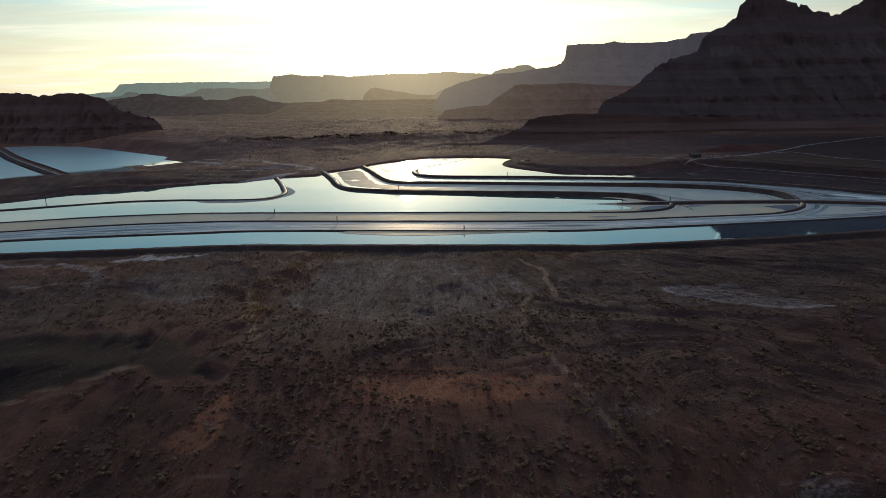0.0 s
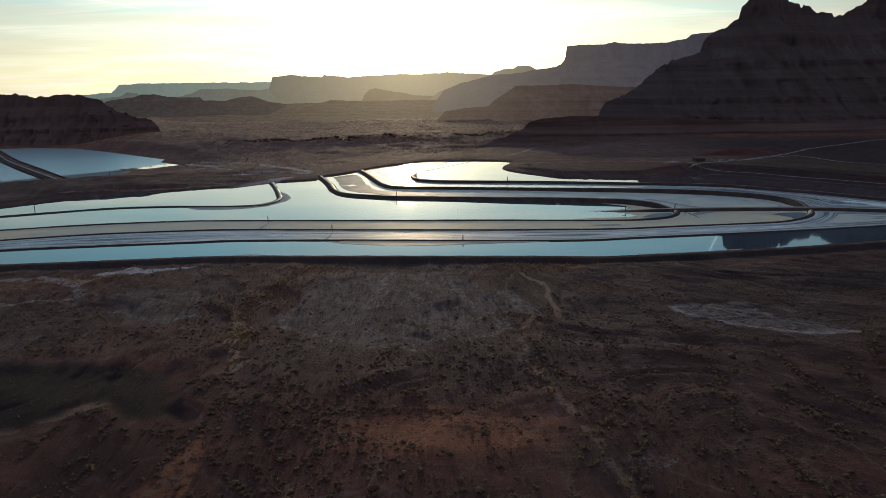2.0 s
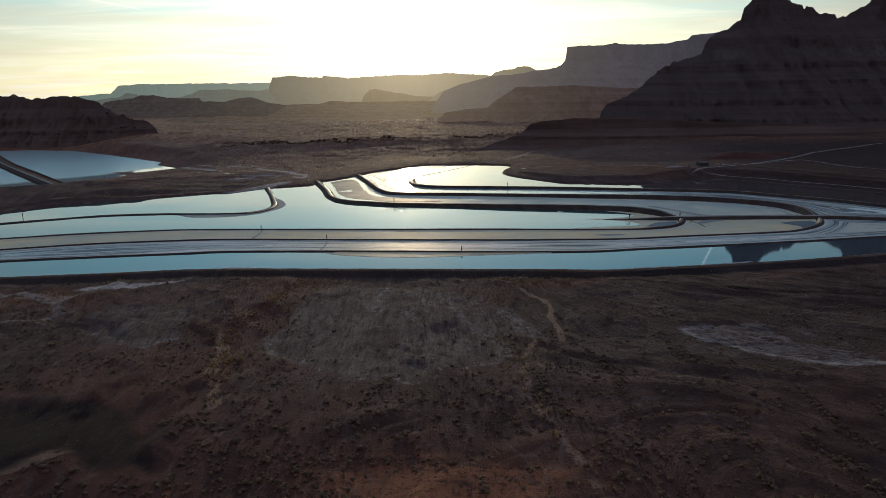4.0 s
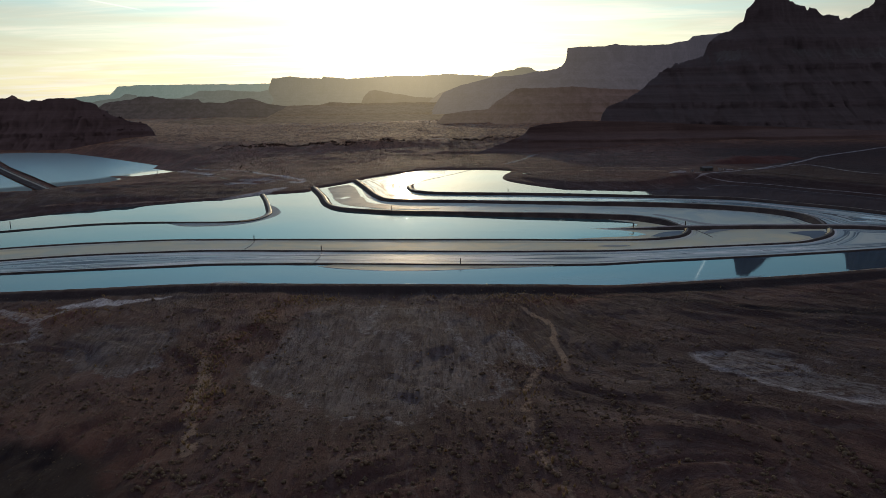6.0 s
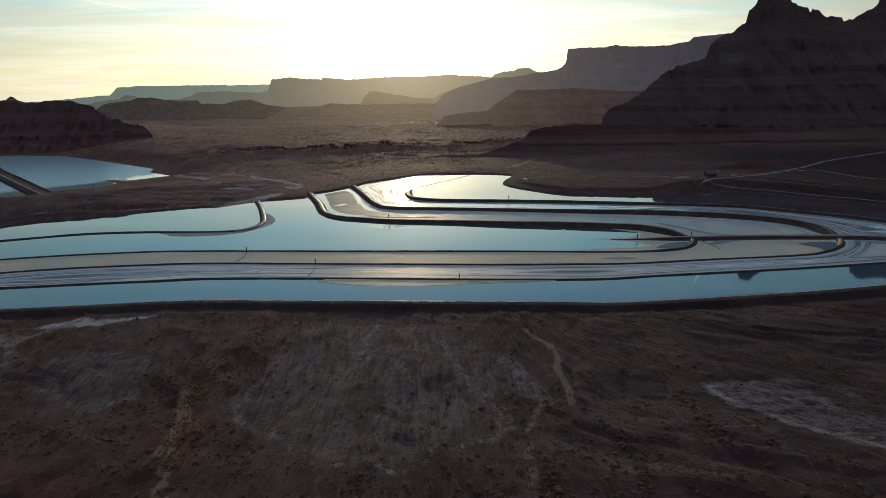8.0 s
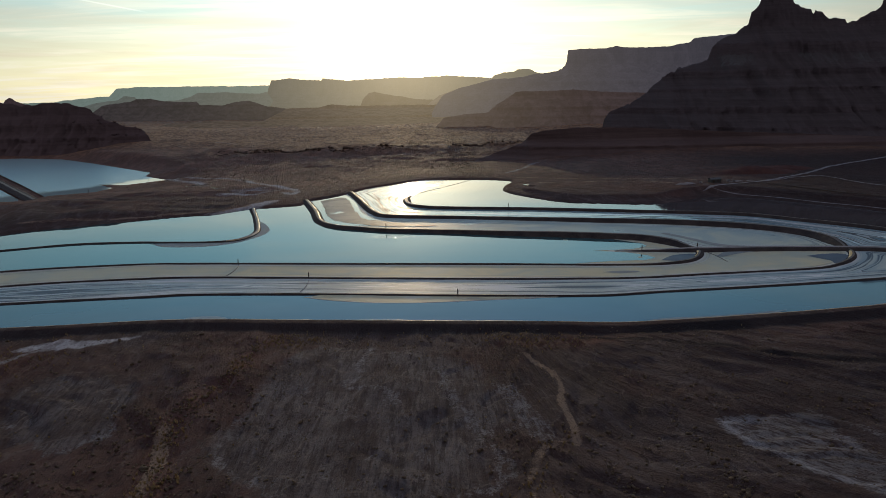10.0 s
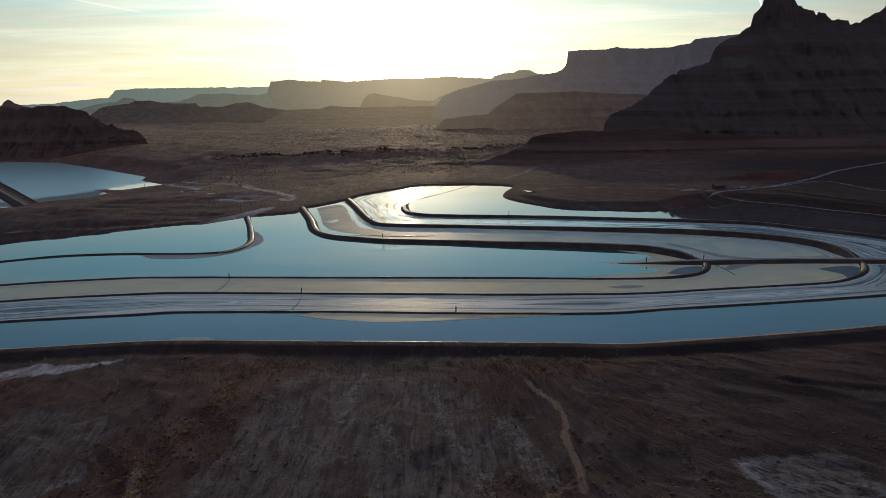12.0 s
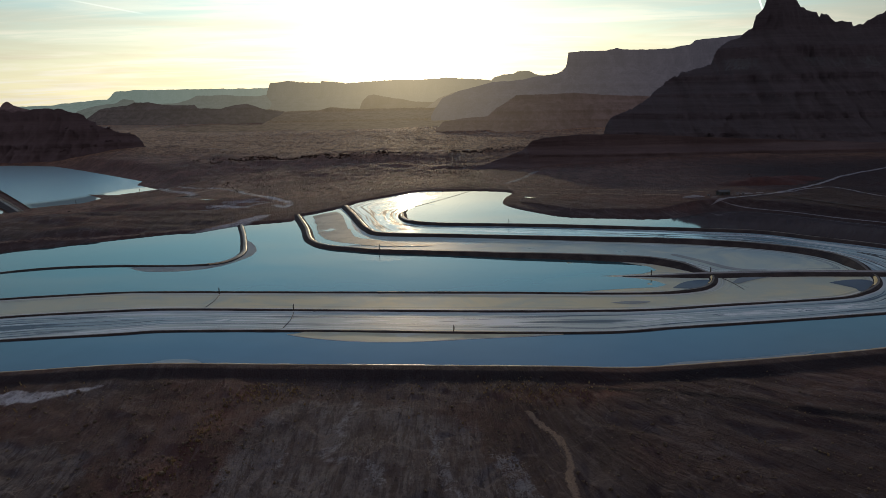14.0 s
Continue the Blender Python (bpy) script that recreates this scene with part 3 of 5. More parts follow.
def height(x, y, detail=True):
    south = np.interp(y, [-5000, -300, 0, 100, 120, 135, 160, 183, 225, 240], [40, 17, 13.5, 11.6, 10.6, 8.3, 5.0, 3.6, 0.5, 0.3])
    south = south + 2.2 * np.exp(-((x - 82) / 26.0) ** 2 - ((y - 118) / 16.0) ** 2)
    # the wash
    south = south - 1.0 * np.exp(-((y - 112 - 0.08 * (x + 60)) / 9.0) ** 2) * step(-x, 30, 55)
    w, total = 0.0, 0.0
    for px, py, pz in LAND:
        k = 1.0 / (((x - px) ** 2 + (y - py) ** 2) / (80.0 + 0.1 * py) ** 2 + 0.05) ** 1.5
        w, total = w + k, total + k * pz
    north = total / w
    z = south + (north - south) * step(y, 240, 330)
    if detail:
        rise = step(y, -100, 60) * 0.6 + 0.4
        lean = flow_across(x, y)
        ridge = np.abs(fbm(lean / 9.0 + 3 * fbm(x / 40, y / 40, 5), y / 34.0, 11, 4))
        z = z + rise * ((1.0 - 0.65 * step(x, 30, 50)) * fbm(lean / 38.0, y / 70.0, 3, 5) + 0.5 * fbm(lean / 3.8, y / 13.0, 6, 4, 0.6) - 2.0 * (0.25 - ridge) * step(y, 60, 120) * (1 - step(y, 215, 235)))
        z = z + 5.0 * fbm(x / 70.0, y / 38.0, 12, 4) * step(-x, 95, 140) * step(y, 395, 430) * (1 - step(y, 600, 680))
        z = z + 5.0 * fbm(x / 160.0, y / 160.0, 8, 5) * step(y, 560, 900)
        # broken ground of the valley: hummocks and cut banks
        far = step(y, 600, 800) * (1 - 0.6 * step(y, 1700, 2600))
        z = z + far * (1.5 * fbm(x / 40.0, y / 16.0, 61, 4, 0.7) - 1.8 * np.abs(fbm(x / 120.0, y / 34.0, 66, 5, 0.6)))
        z = z + 4.5 * np.exp(-((y - 985 - 0.1 * x - 40 * fbm(x / 90.0, y / 90.0, 98, 3)) / 45) ** 2) * step(x, -350, -280) * (1 - step(x, 120, 260)) * (0.6 + fbm(x / 26.0, y / 40.0, 68, 3))
    d = signed_distance(x, y, OUTLINE)
    berm = np.interp(d, [-400, -6, -1.5, 0.8, 2.2, 5.0, 9.5, 30, 400], [-0.9, -0.9, -0.35, 0.35, 1.0, 1.0, 0, 0, 0])
    hold = np.interp(d, [-400, 5.0, 14.0, 400], [0, 0, 1, 1])
    z = z * hold + berm
    for lake in (LAKE_SHORE,):
        d = signed_distance(x, y, lake)
        h = np.interp(d, [-400, -6, 0, 6, 400], [-1.2, -1.2, 0, 1.2, 1.2]) + LAKE_Z
        k = np.interp(d, [-400, 8, 40, 400], [0, 0, 1, 1])
        z = h * (1 - k) + z * k
    return z


GRID = []


def lay(x, y):
    """The ground's height, off its own grid."""
    xs, ys, Z = GRID
    x, y = np.asarray(x, float), np.asarray(y, float)
    i, j = np.clip(np.searchsorted(xs, x) - 1, 0, len(xs) - 2), np.clip(np.searchsorted(ys, y) - 1, 0, len(ys) - 2)
    u, v = (x - xs[i]) / (xs[i + 1] - xs[i]), (y - ys[j]) / (ys[j + 1] - ys[j])
    return (Z[j, i] * (1 - u) + Z[j, i + 1] * u) * (1 - v) + (Z[j + 1, i] * (1 - u) + Z[j + 1, i + 1] * u) * v


def flow_across(x, y):
    """Metres across the runs of water, which fan out over the slope."""
    return x + step(x, 10, 45) * (y - 150) * 0.75 + step(-x, 10, 60) * (y - 150) * 0.2


def build_ground():
    def axis(*parts):
        return np.unique(np.concatenate([np.arange(a, b, s) for a, b, s in parts]))
    half = axis((0, 130, 0.8), (130, 180, 1.25), (180, 340, 2.5), (340, 720, 6.5), (720, 1200, 14), (1200, 6400, 250))
    xs = np.unique(np.concatenate([-half, half]))
    ys = axis((-4000, -300, 250), (-300, 50, 14), (50, 245, 0.75), (245, 262, 1.05), (262, 640, 2.4), (640, 1100, 5.5), (1100, 1700, 11), (1700, 5600, 110))
    X, Y = np.meshgrid(xs, ys)
    Z = height(X, Y)
    me = grid_mesh("ground", X, Y, Z, M_GROUND)
    salt, grey, track, red = ground_masks(X, Y)
    rgba = np.stack([salt, grey, track, red], -1).astype(np.float32)
    me.attributes.new("mask", "FLOAT_COLOR", "POINT").data.foreach_set("color", rgba.ravel())
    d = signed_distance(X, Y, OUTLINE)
    # outer berm face darkened: shade of its backlit side put into the colour
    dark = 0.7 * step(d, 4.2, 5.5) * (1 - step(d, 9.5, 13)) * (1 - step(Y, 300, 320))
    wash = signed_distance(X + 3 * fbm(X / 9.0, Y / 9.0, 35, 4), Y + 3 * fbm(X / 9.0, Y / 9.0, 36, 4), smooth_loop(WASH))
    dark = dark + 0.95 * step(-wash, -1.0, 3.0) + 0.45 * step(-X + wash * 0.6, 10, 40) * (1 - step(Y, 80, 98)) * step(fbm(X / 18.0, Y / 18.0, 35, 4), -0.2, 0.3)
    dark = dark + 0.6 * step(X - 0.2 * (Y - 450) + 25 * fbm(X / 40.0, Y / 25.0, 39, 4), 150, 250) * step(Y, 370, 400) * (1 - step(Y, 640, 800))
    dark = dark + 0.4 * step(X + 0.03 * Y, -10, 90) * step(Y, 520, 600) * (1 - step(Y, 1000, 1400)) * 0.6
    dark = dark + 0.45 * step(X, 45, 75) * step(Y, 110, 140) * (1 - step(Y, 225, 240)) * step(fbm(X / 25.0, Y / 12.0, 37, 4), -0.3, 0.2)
    # gully has no relief here; its shade is painted as a dark line
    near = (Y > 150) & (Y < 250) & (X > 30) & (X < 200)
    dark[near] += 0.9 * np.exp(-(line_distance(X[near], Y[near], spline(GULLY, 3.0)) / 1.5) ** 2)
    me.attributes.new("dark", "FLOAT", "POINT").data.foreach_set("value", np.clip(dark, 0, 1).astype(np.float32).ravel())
    me.attributes.new("flow", "FLOAT", "POINT").data.foreach_set("value", flow_across(X, Y).astype(np.float32).ravel())
    GRID.extend((xs, ys, Z))
    return tagged(new("ground", me), "red-brown desert soil with grey shale and salt crust", "ground", kind="structure")


PATH = [(23, 202), (24.5, 198), (28, 188), (27, 173), (26.5, 160), (26.5, 154)]
PATH_3 = [(25.5, 157), (19.5, 150), (16, 138), (15, 125), (15, 112), (17.5, 99), (19, 90), (19.5, 82), (21, 72)]
PATH_2 = [(-48, 164), (-47, 159), (-44, 152), (-40, 133), (-37, 126), (-34, 115)]
CUT = [(-31.5, 89), (-29.6, 84), (-28, 79), (-27.4, 75), (-29, 71.5), (-31.5, 73), (-33, 76), (-31.2, 79), (-31.4, 84)]
STREAM = [(-136, 203), (-128, 206), (-121, 211), (-106, 199), (-104, 206), (-97, 216), (-90, 221)]
STREAM_2 = [(-112, 172), (-103, 175), (-98, 179), (-96, 184), (-104, 198)]
BRUSH = [(-40, 225), (-44, 210), (-43, 193), (-46, 180), (-47, 168), (-46, 156), (-42, 146), (-37, 128)]
GULLY = [(40, 219), (55, 214), (68, 211), (78, 205), (90, 199), (101, 195), (130, 188), (190, 178)]
WASH = [(-120, 128), (-82, 120), (-70, 120.5), (-56, 120.5), (-47, 116), (-38, 104), (-33, 97), (-33, 93.5), (-41, 95), (-48, 98.5), (-53, 91.5), (-57, 88), (-62, 82), (-78, 74), (-120, 72)]
RIM = [(-62, 85), (-56, 89), (-54, 93), (-51, 96), (-48, 99)]
SHRUB_ROWS = [[(29, 141), (31, 134), (27, 105), (26, 98)], [(43, 110), (39, 94), (39, 89)], [(55, 117), (54, 105), (56, 98), (57, 92)], [(63, 110), (62, 100), (61, 92)], [(49, 101), (50, 93), (50, 85)], [(17, 126), (18, 115), (18, 108)],
              [(41, 86), (41, 78), (42, 70)], [(78, 130), (70, 112), (67, 96)], [(95, 150), (84, 128), (80, 108)], [(47, 170), (46, 150), (44, 130)],               [(-31, 99), (-25, 98), (-19, 97), (-9, 96), (-1, 96)], [(-18, 91), (-13, 89), (-8, 87), (-3, 85), (1, 83)], [(-62, 118), (-50, 112), (-40, 108), (-30, 106)]]
APRON = [(-37, 156), (-35, 148), (-28, 141), (-20, 130), (-16, 126), (-10, 125), (-3, 122), (1, 125), (6, 133), (12, 136), (14, 145), (15, 158), (22, 161), (22, 173), (15, 183), (14, 201), (-15, 218), (-33, 214), (-39, 185)]
APRON_2 = [(-80, 165), (-72, 157), (-64, 150), (-57, 160), (-58, 171), (-67, 190), (-88, 195), (-87, 178)]
VEIN = [(-15, 213), (-16, 206), (-16, 192), (-18, 185), (-9, 181), (-6, 174)]
VEIN_2 = [(3, 196), (5, 178), (9, 164), (13, 147), (12, 140)]
VEIN_3 = [(16, 183), (19, 169), (21, 157)]
VEIN_4 = [(72, 168), (78, 156), (80, 144), (83, 137)]
SALT_PAN = [(54, 165), (53, 156), (56, 143), (59, 136), (63, 129), (67, 124), (75, 123), (78, 133), (74, 144), (73, 157), (75, 165), (65, 166)]
WHITE = [(-108, 215), (-104, 221), (-95, 222), (-87, 223.5), (-80, 226), (-85, 221), (-90, 217), (-98, 214)]


FAR_TRACKS = [([(-225, 690), (-194, 711), (-172, 678), (-155, 646), (-128, 610), (-114, 588), (-112, 576)], 3.0, 1.0, 0), ([(-127, 424), (-122, 440), (-117, 455), (-111, 471), (-106, 486)], 3.2, 1.0, 0),
              ([(-128, 429), (-119, 440), (-111, 456), (-107, 490)], 5.5, 1.4, 1), ([(-291, 773), (-244, 734), (-203, 711), (-160, 652), (-124, 609), (-109, 574), (-106, 549), (-120, 574)], 3.4, 1.15, 1), ([(-222, 658), (-203, 644)], 3.0, 1.0, 1), ([(-162, 584), (-158, 610), (-147, 617)], 6.0, 0.75, 1), ([(-240, 392), (-200, 408), (-160, 424), (-132, 440)], 2.5, 0.6, 0), ([(-48, 556), (0, 602), (50, 592), (95, 563), (133, 549), (167, 534), (184, 520)], 1.8, 0.6, 0), ([(-400, 1010), (-300, 900), (-230, 800), (-205, 720)], 4.0, 0.45, 0),
              ([(60, 545), (90, 540), (120, 530), (160, 512)], 3.0, 0.5, 0), ([(-172, 588), (-160, 592), (-146, 586), (-132, 600)], 5.0, 1.0, 1), ([(-166, 606), (-152, 612), (-138, 606)], 4.0, 0.9, 1), ([(-176, 576), (-160, 578), (-142, 576)], 3.5, 0.85, 1),
              ([(-215, 668), (-225, 690), (-250, 712), (-280, 752)], 5.0, 1.0, 1), ([(96, 712), (86, 690), (78, 664), (64, 634), (58, 622)], 3.0, 0.8, 1), ([(-380, 1150), (-360, 1142), (-330, 1138)], 6.0, 0.8, 1), ([(-20, 1060), (20, 1040), (60, 1050)], 5.0, 0.6, 1)]


def smooth_loop(points):
    return spline([*points, points[0]], 1.5)[:-1]


def ground_masks(X, Y):
    """How much salt crust, grey shale, pale track and red earth lies at each place."""
    wob = 9 * fbm(X / 22.0, Y / 22.0, 21, 4)
    wob2 = 3 * fbm(X / 5.0, Y / 9.0, 22, 3)
    finger = 7 * fbm(flow_across(X, Y) / 2.4, Y / 30.0, 23, 3)
    crumb = step(fbm(X / 5.0, Y / 7.0, 24, 4), -0.22, 0.18)
    bx, by = X + 0.5 * wob2, Y + 0.35 * wob2
    a1 = signed_distance(bx, by + finger * 0.6, smooth_loop(APRON))
    a2 = signed_distance(bx, by + finger * 0.6, smooth_loop(APRON_2))
    sp = signed_distance(bx, by, smooth_loop(SALT_PAN))
    wh = signed_distance(bx, by, smooth_loop(WHITE))
    rim1 = np.exp(-((a1 + 2.0) / 1.7) ** 2) * (1 - step(Y, 160, 186))
    rim2 = np.exp(-((a2 + 1.8) / 1.5) ** 2) * (1 - step(Y, 164, 178))
    near_side = 1 - step(Y + 2.2 * (X - 54), 166, 184)
    rim3 = np.exp(-((sp + 1.8) / 2.0) ** 2) * (0.35 + 0.65 * near_side)
    grey = 0.85 * step(-a1, -3, 10) + 0.75 * step(-a2, -2, 6) + 0.35 * step(fbm(X / 30.0, Y / 30.0, 31, 4), 0.05, 0.3) * step(Y + 0.5 * X, 105, 140)
    tips = step(fbm(flow_across(X, Y) / 3.0, Y / 26.0, 25, 3), -0.22, 0.2)
    salt = (0.22 + 0.45 * tips + 0.33 * crumb) * (0.62 * rim1 + 0.55 * rim2) + 0.3 * rim3 + 0.62 * step(-sp, -1, 2) + step(-wh, -1.5, 0.5)
    # veins over the apron
    vein = step(0.035 - np.abs(fbm(flow_across(X, Y) / 6.0, Y / 24.0, 26, 4)), 0.0, 0.03)
    salt = salt + 0.42 * vein * crumb * step(-a1, 0, 4)
    patch = 0.55 * np.exp(-((X - 25 - 0.6 * wob2) / 5.0) ** 2 - ((Y - 82 - wob2) / 3.5) ** 2) + 0.5 * np.exp(-((X - 38 - wob2) / 7.0) ** 2 - ((Y - 62 - wob2) / 3.0) ** 2)
    patch = patch + 0.35 * np.exp(-((X - 8 - 0.6 * wob2) / 4.0) ** 2 - ((Y - 74 - wob2) / 3.0) ** 2)
    salt = salt + patch
    track = np.zeros_like(X)
    near = (Y > 50) & (Y < 240) & (np.abs(X) < 150)
    dx, dy = X[near] + 0.3 * wob2[near], Y[near]
    for line, wide, power, kind in ((PATH, 0.72, 0.78, 0), (PATH_3, 0.9, 0.52, 0), (PATH_2, 1.0, 0.95, 0), (RIM, 1.5, 0.7, 0), (BRUSH, 0.45, 0.35, 0), (STREAM, 2.0, 0.74, 1), (STREAM_2, 1.4, 0.6, 1), (VEIN, 1.3, 0.52, 1), (VEIN_2, 1.6, 0.44, 1), (VEIN_3, 2.4, 0.52, 1), (VEIN_4, 1.2, 0.5, 1)):
        d = line_distance(dx + (0.5 * wob2[near] if line in (RIM, BRUSH) else 0), dy, spline(line, 2.0))
        m = power * (1 - step(d, wide * 0.5, wide * 1.8))
        if kind:
            salt[near] = np.maximum(salt[near], m)
        else:
            track[near] = np.maximum(track[near], m)
    sand = np.exp(-((X + 113 + 0.8 * wob) / 17.0) ** 2 - ((Y - 203 - 0.3 * X - 34 + wob2) / 9.0) ** 2)
    track = np.maximum(track, 0.62 * sand * (0.4 + 0.6 * step(fbm(X / 7.0, Y / 3.0, 43, 4), -0.2, 0.15)))
    low = 1 - step(Y, 138, 150)
    track = track * (1 - low * (1 - step(fbm(X / 2.5, Y / 2.5, 45, 3), -0.5, 0.15)))
    gully = signed_distance(X + 0.9 * wob2, Y, spline([*CUT, CUT[0]], 1.5)[:-1])
    track = np.maximum(track, 0.42 * step(-gully, -0.6, 1.0) * (0.35 + 0.65 * step(fbm(X / 1.8, Y / 5.0, 46, 3), -0.3, 0.1)))
    bands = 0.55 + 0.45 * step(fbm(X / 26.0, Y / 2.6, 48, 3), -0.15, 0.2)
    orange = np.exp(-((X - 1 + 0.6 * wob) / 13.0) ** 2 - ((Y - 90 + 0.4 * wob) / 6.5) ** 2) * bands
    red = 0.5 * np.exp(-((X - 2 + wob) / 22.0) ** 2 - ((Y - 90 + 0.5 * wob) / 12.0) ** 2)
    red = red + 0.55 * step(-X + wob, 8, 30) * (1 - step(Y + wob, 92, 108)) + 0.3 * step(fbm(X / 50.0, Y / 50.0, 47, 3), 0.05, 0.35)
    red = red + 0.5 * (1 - step(Y + wob, 70, 84)) + 0.3 * (1 - step(Y + 1.5 * wob, 105, 140))
    brush = np.exp(-(line_distance(X, Y, spline(BRUSH, 4.0)) / 3.2) ** 2) if X.ndim == 1 or X.size < 1e7 else 0
    red = red + 0.3 * brush + 0.7 * np.exp(-((X + 112 + wob) / 24.0) ** 2 - ((Y - 200) / 16.0) ** 2) + 0.6 * np.exp(-((X - 34 + wob) / 14.0) ** 2 - ((Y - 213) / 6.0) ** 2)
    red = red + 0.3 * step(X, 70, 110) * step(Y - 0.25 * X, 168, 186) * (1 - step(Y - 0.25 * X, 196, 208))
    red = np.clip(red, 0, 0.58) + 0.9 * orange + 0.8 * step(-gully, -0.8, 0.8)
    # tracks and salt beyond the ponds
    beyond = (Y > 400) & (Y < 1250) & (np.abs(X) < 450)
    dx, dy = X[beyond] + wob[beyond] * 0.25, Y[beyond] + wob2[beyond] * 0.6
    gap = 0.7 + 0.3 * step(fbm(dx / 9.0, dy / 14.0, 49, 3), -0.25, 0.1)
    for line, wide, power, kind in FAR_TRACKS:
        m = power * gap * (1 - step(line_distance(dx, dy, spline(line, 6.0)), wide * 0.4, wide * 1.5))
        if kind:
            salt[beyond] = np.maximum(salt[beyond], m)
        else:
            track[beyond] = np.maximum(track[beyond], m)
    return np.clip(salt, 0, 1), np.clip(grey, 0, 1), np.clip(track, 0, 1), np.clip(red, 0, 1)


ground = build_ground()


# ---- ponds ----
def loop_of(*lines):
    return np.vstack(lines)


def sheet(name, loop, z, material, label, category):
    me = mesh_from(name, [(x, y, z) for x, y in loop], [range(len(loop))], material, False)
    if me.polygons[0].normal.z < 0:
        me.flip_normals()
    return tagged(new(name, me), label, category, kind="structure")


BANKS = [S0, D1, D2, D3, D4, D5, D6, D7, DX, NORTH]


def salt_pan(loop, material, label, cell=2.2, z=0.03):
    """The bed of a drained pond, on a grid that carries the distance to its banks."""
    lo, hi = loop.min(0) - 3, loop.max(0) + 3
    X, Y = np.meshgrid(np.arange(lo[0], hi[0], cell), np.arange(lo[1], hi[1], cell))
    cx, cy = (X[:-1, :-1] + X[1:, 1:]) / 2, (Y[:-1, :-1] + Y[1:, 1:]) / 2
    keep = inside(cx, cy, loop)
    Z = z + 0.05 * fbm(X / 12.0, Y / 12.0, 51, 3)
    me = grid_mesh("salt_pan", X, Y, Z, material, keep)
    d = np.full(X.shape, 1e9)
    for line in BANKS:
        d = np.minimum(d, line_distance(X, Y, line))
    me.attributes.new("bank", "FLOAT", "POINT").data.foreach_set("value", d.astype(np.float32).ravel())
    return tagged(new("salt_pan", me), label, "salt pan", kind="structure")


def cut(line, lo, hi):
    return line[(line[:, 0] >= lo) & (line[:, 0] <= hi)]


# nearest strip of water
sheet("water", loop_of(S0 - (0, 3), D1[::-1]), 0.06, M_WATER, "still blue brine in a long evaporation pond", "water")
salt_pan(loop_of(D1, [(330, 330)], CROSS_BANK[::-1][:3], D2[::-1]), M_PAN_GREY, "drained grey salt mud with long streaks between dykes")
salt_pan(loop_of(D2, [(140, 323)], D3[::-1]), M_PAN_TAN, "dry tan salt mud in a drained evaporation pond")
salt_pan(loop_of(cut(D3, 30, 200), D5[::-1][:40]), M_PAN_TAN, "pale mud flat at the end of a brine pond")
right_shore = [(52, 303), (60, 305), (72, 307), (83, 308), (88, 311), (86, 316), (80, 321), (72, 324), (66, 325.5), (76, 326.5), (84, 328), (91, 333), (90, 339), (80, 348), (70, 353.5), (58, 357), (34, 362), (10, 368), (-23, 375), (-40, 381)]
sheet("water", loop_of(cut(D3, -400, 50), right_shore, cut(D5, -90, -48)[::-1], [(-83, 478), (-83, 463), (-106, 454)], D4[::-1]), 0.06, M_TURQ, "still turquoise brine in a wide evaporation pond", "water")
sheet("water", loop_of(D4, NORTH[(NORTH[:, 0] < -108) & (NORTH[:, 1] < 455)]), 0.06, M_TURQ, "still pale blue brine behind a thin dyke", "water")
salt_pan(loop_of(D5, [(140, 323)], D6[::-1], [(-73, 490)]), M_PAN_BEND, "drained salt mud in a curved evaporation pond")
TONGUE = [(-73, 480), (-71, 487), (-61.5, 494), (-56.5, 482), (-45.5, 433), (-38, 412), (-24, 401), (-12, 394), (0, 388), (-22, 388), (-40, 396), (-54, 409), (-62, 432), (-68, 457)]
ragged_tongue = smooth_loop(TONGUE)
ragged_tongue = ragged_tongue + 1.6 * np.stack([fbm(ragged_tongue[:, 0] / 6.0, ragged_tongue[:, 1] / 6.0, 55, 3), fbm(ragged_tongue[:, 0] / 6.0, ragged_tongue[:, 1] / 6.0, 56, 3)], 1)
salt_pan(ragged_tongue, M_BROWN_MUD, "tongue of brown salt mud ringed by brine", 0.7, 0.17)
head = NORTH[(NORTH[:, 0] < 20) & (NORTH[:, 1] > 512)]
salt_pan(loop_of(D6, [(190, 318), (215, 308), (330, 316)], D7[::-1], [(0, 520), (30, 587)], head), M_PAN_WET, "wet salt mud under a film of brine")
far_shore = NORTH[(NORTH[:, 0] > 5) & (NORTH[:, 1] > 325)]
sheet("water", loop_of(D7, far_shore, [(5, 560)]), 0.06, M_FARW, "bright still brine in the farthest pond", "water")
for lake in LAKES:
    sheet("water", lake, LAKE_Z + 0.05, M_LAKE, "still brine in a lower pond beyond the rise", "water")


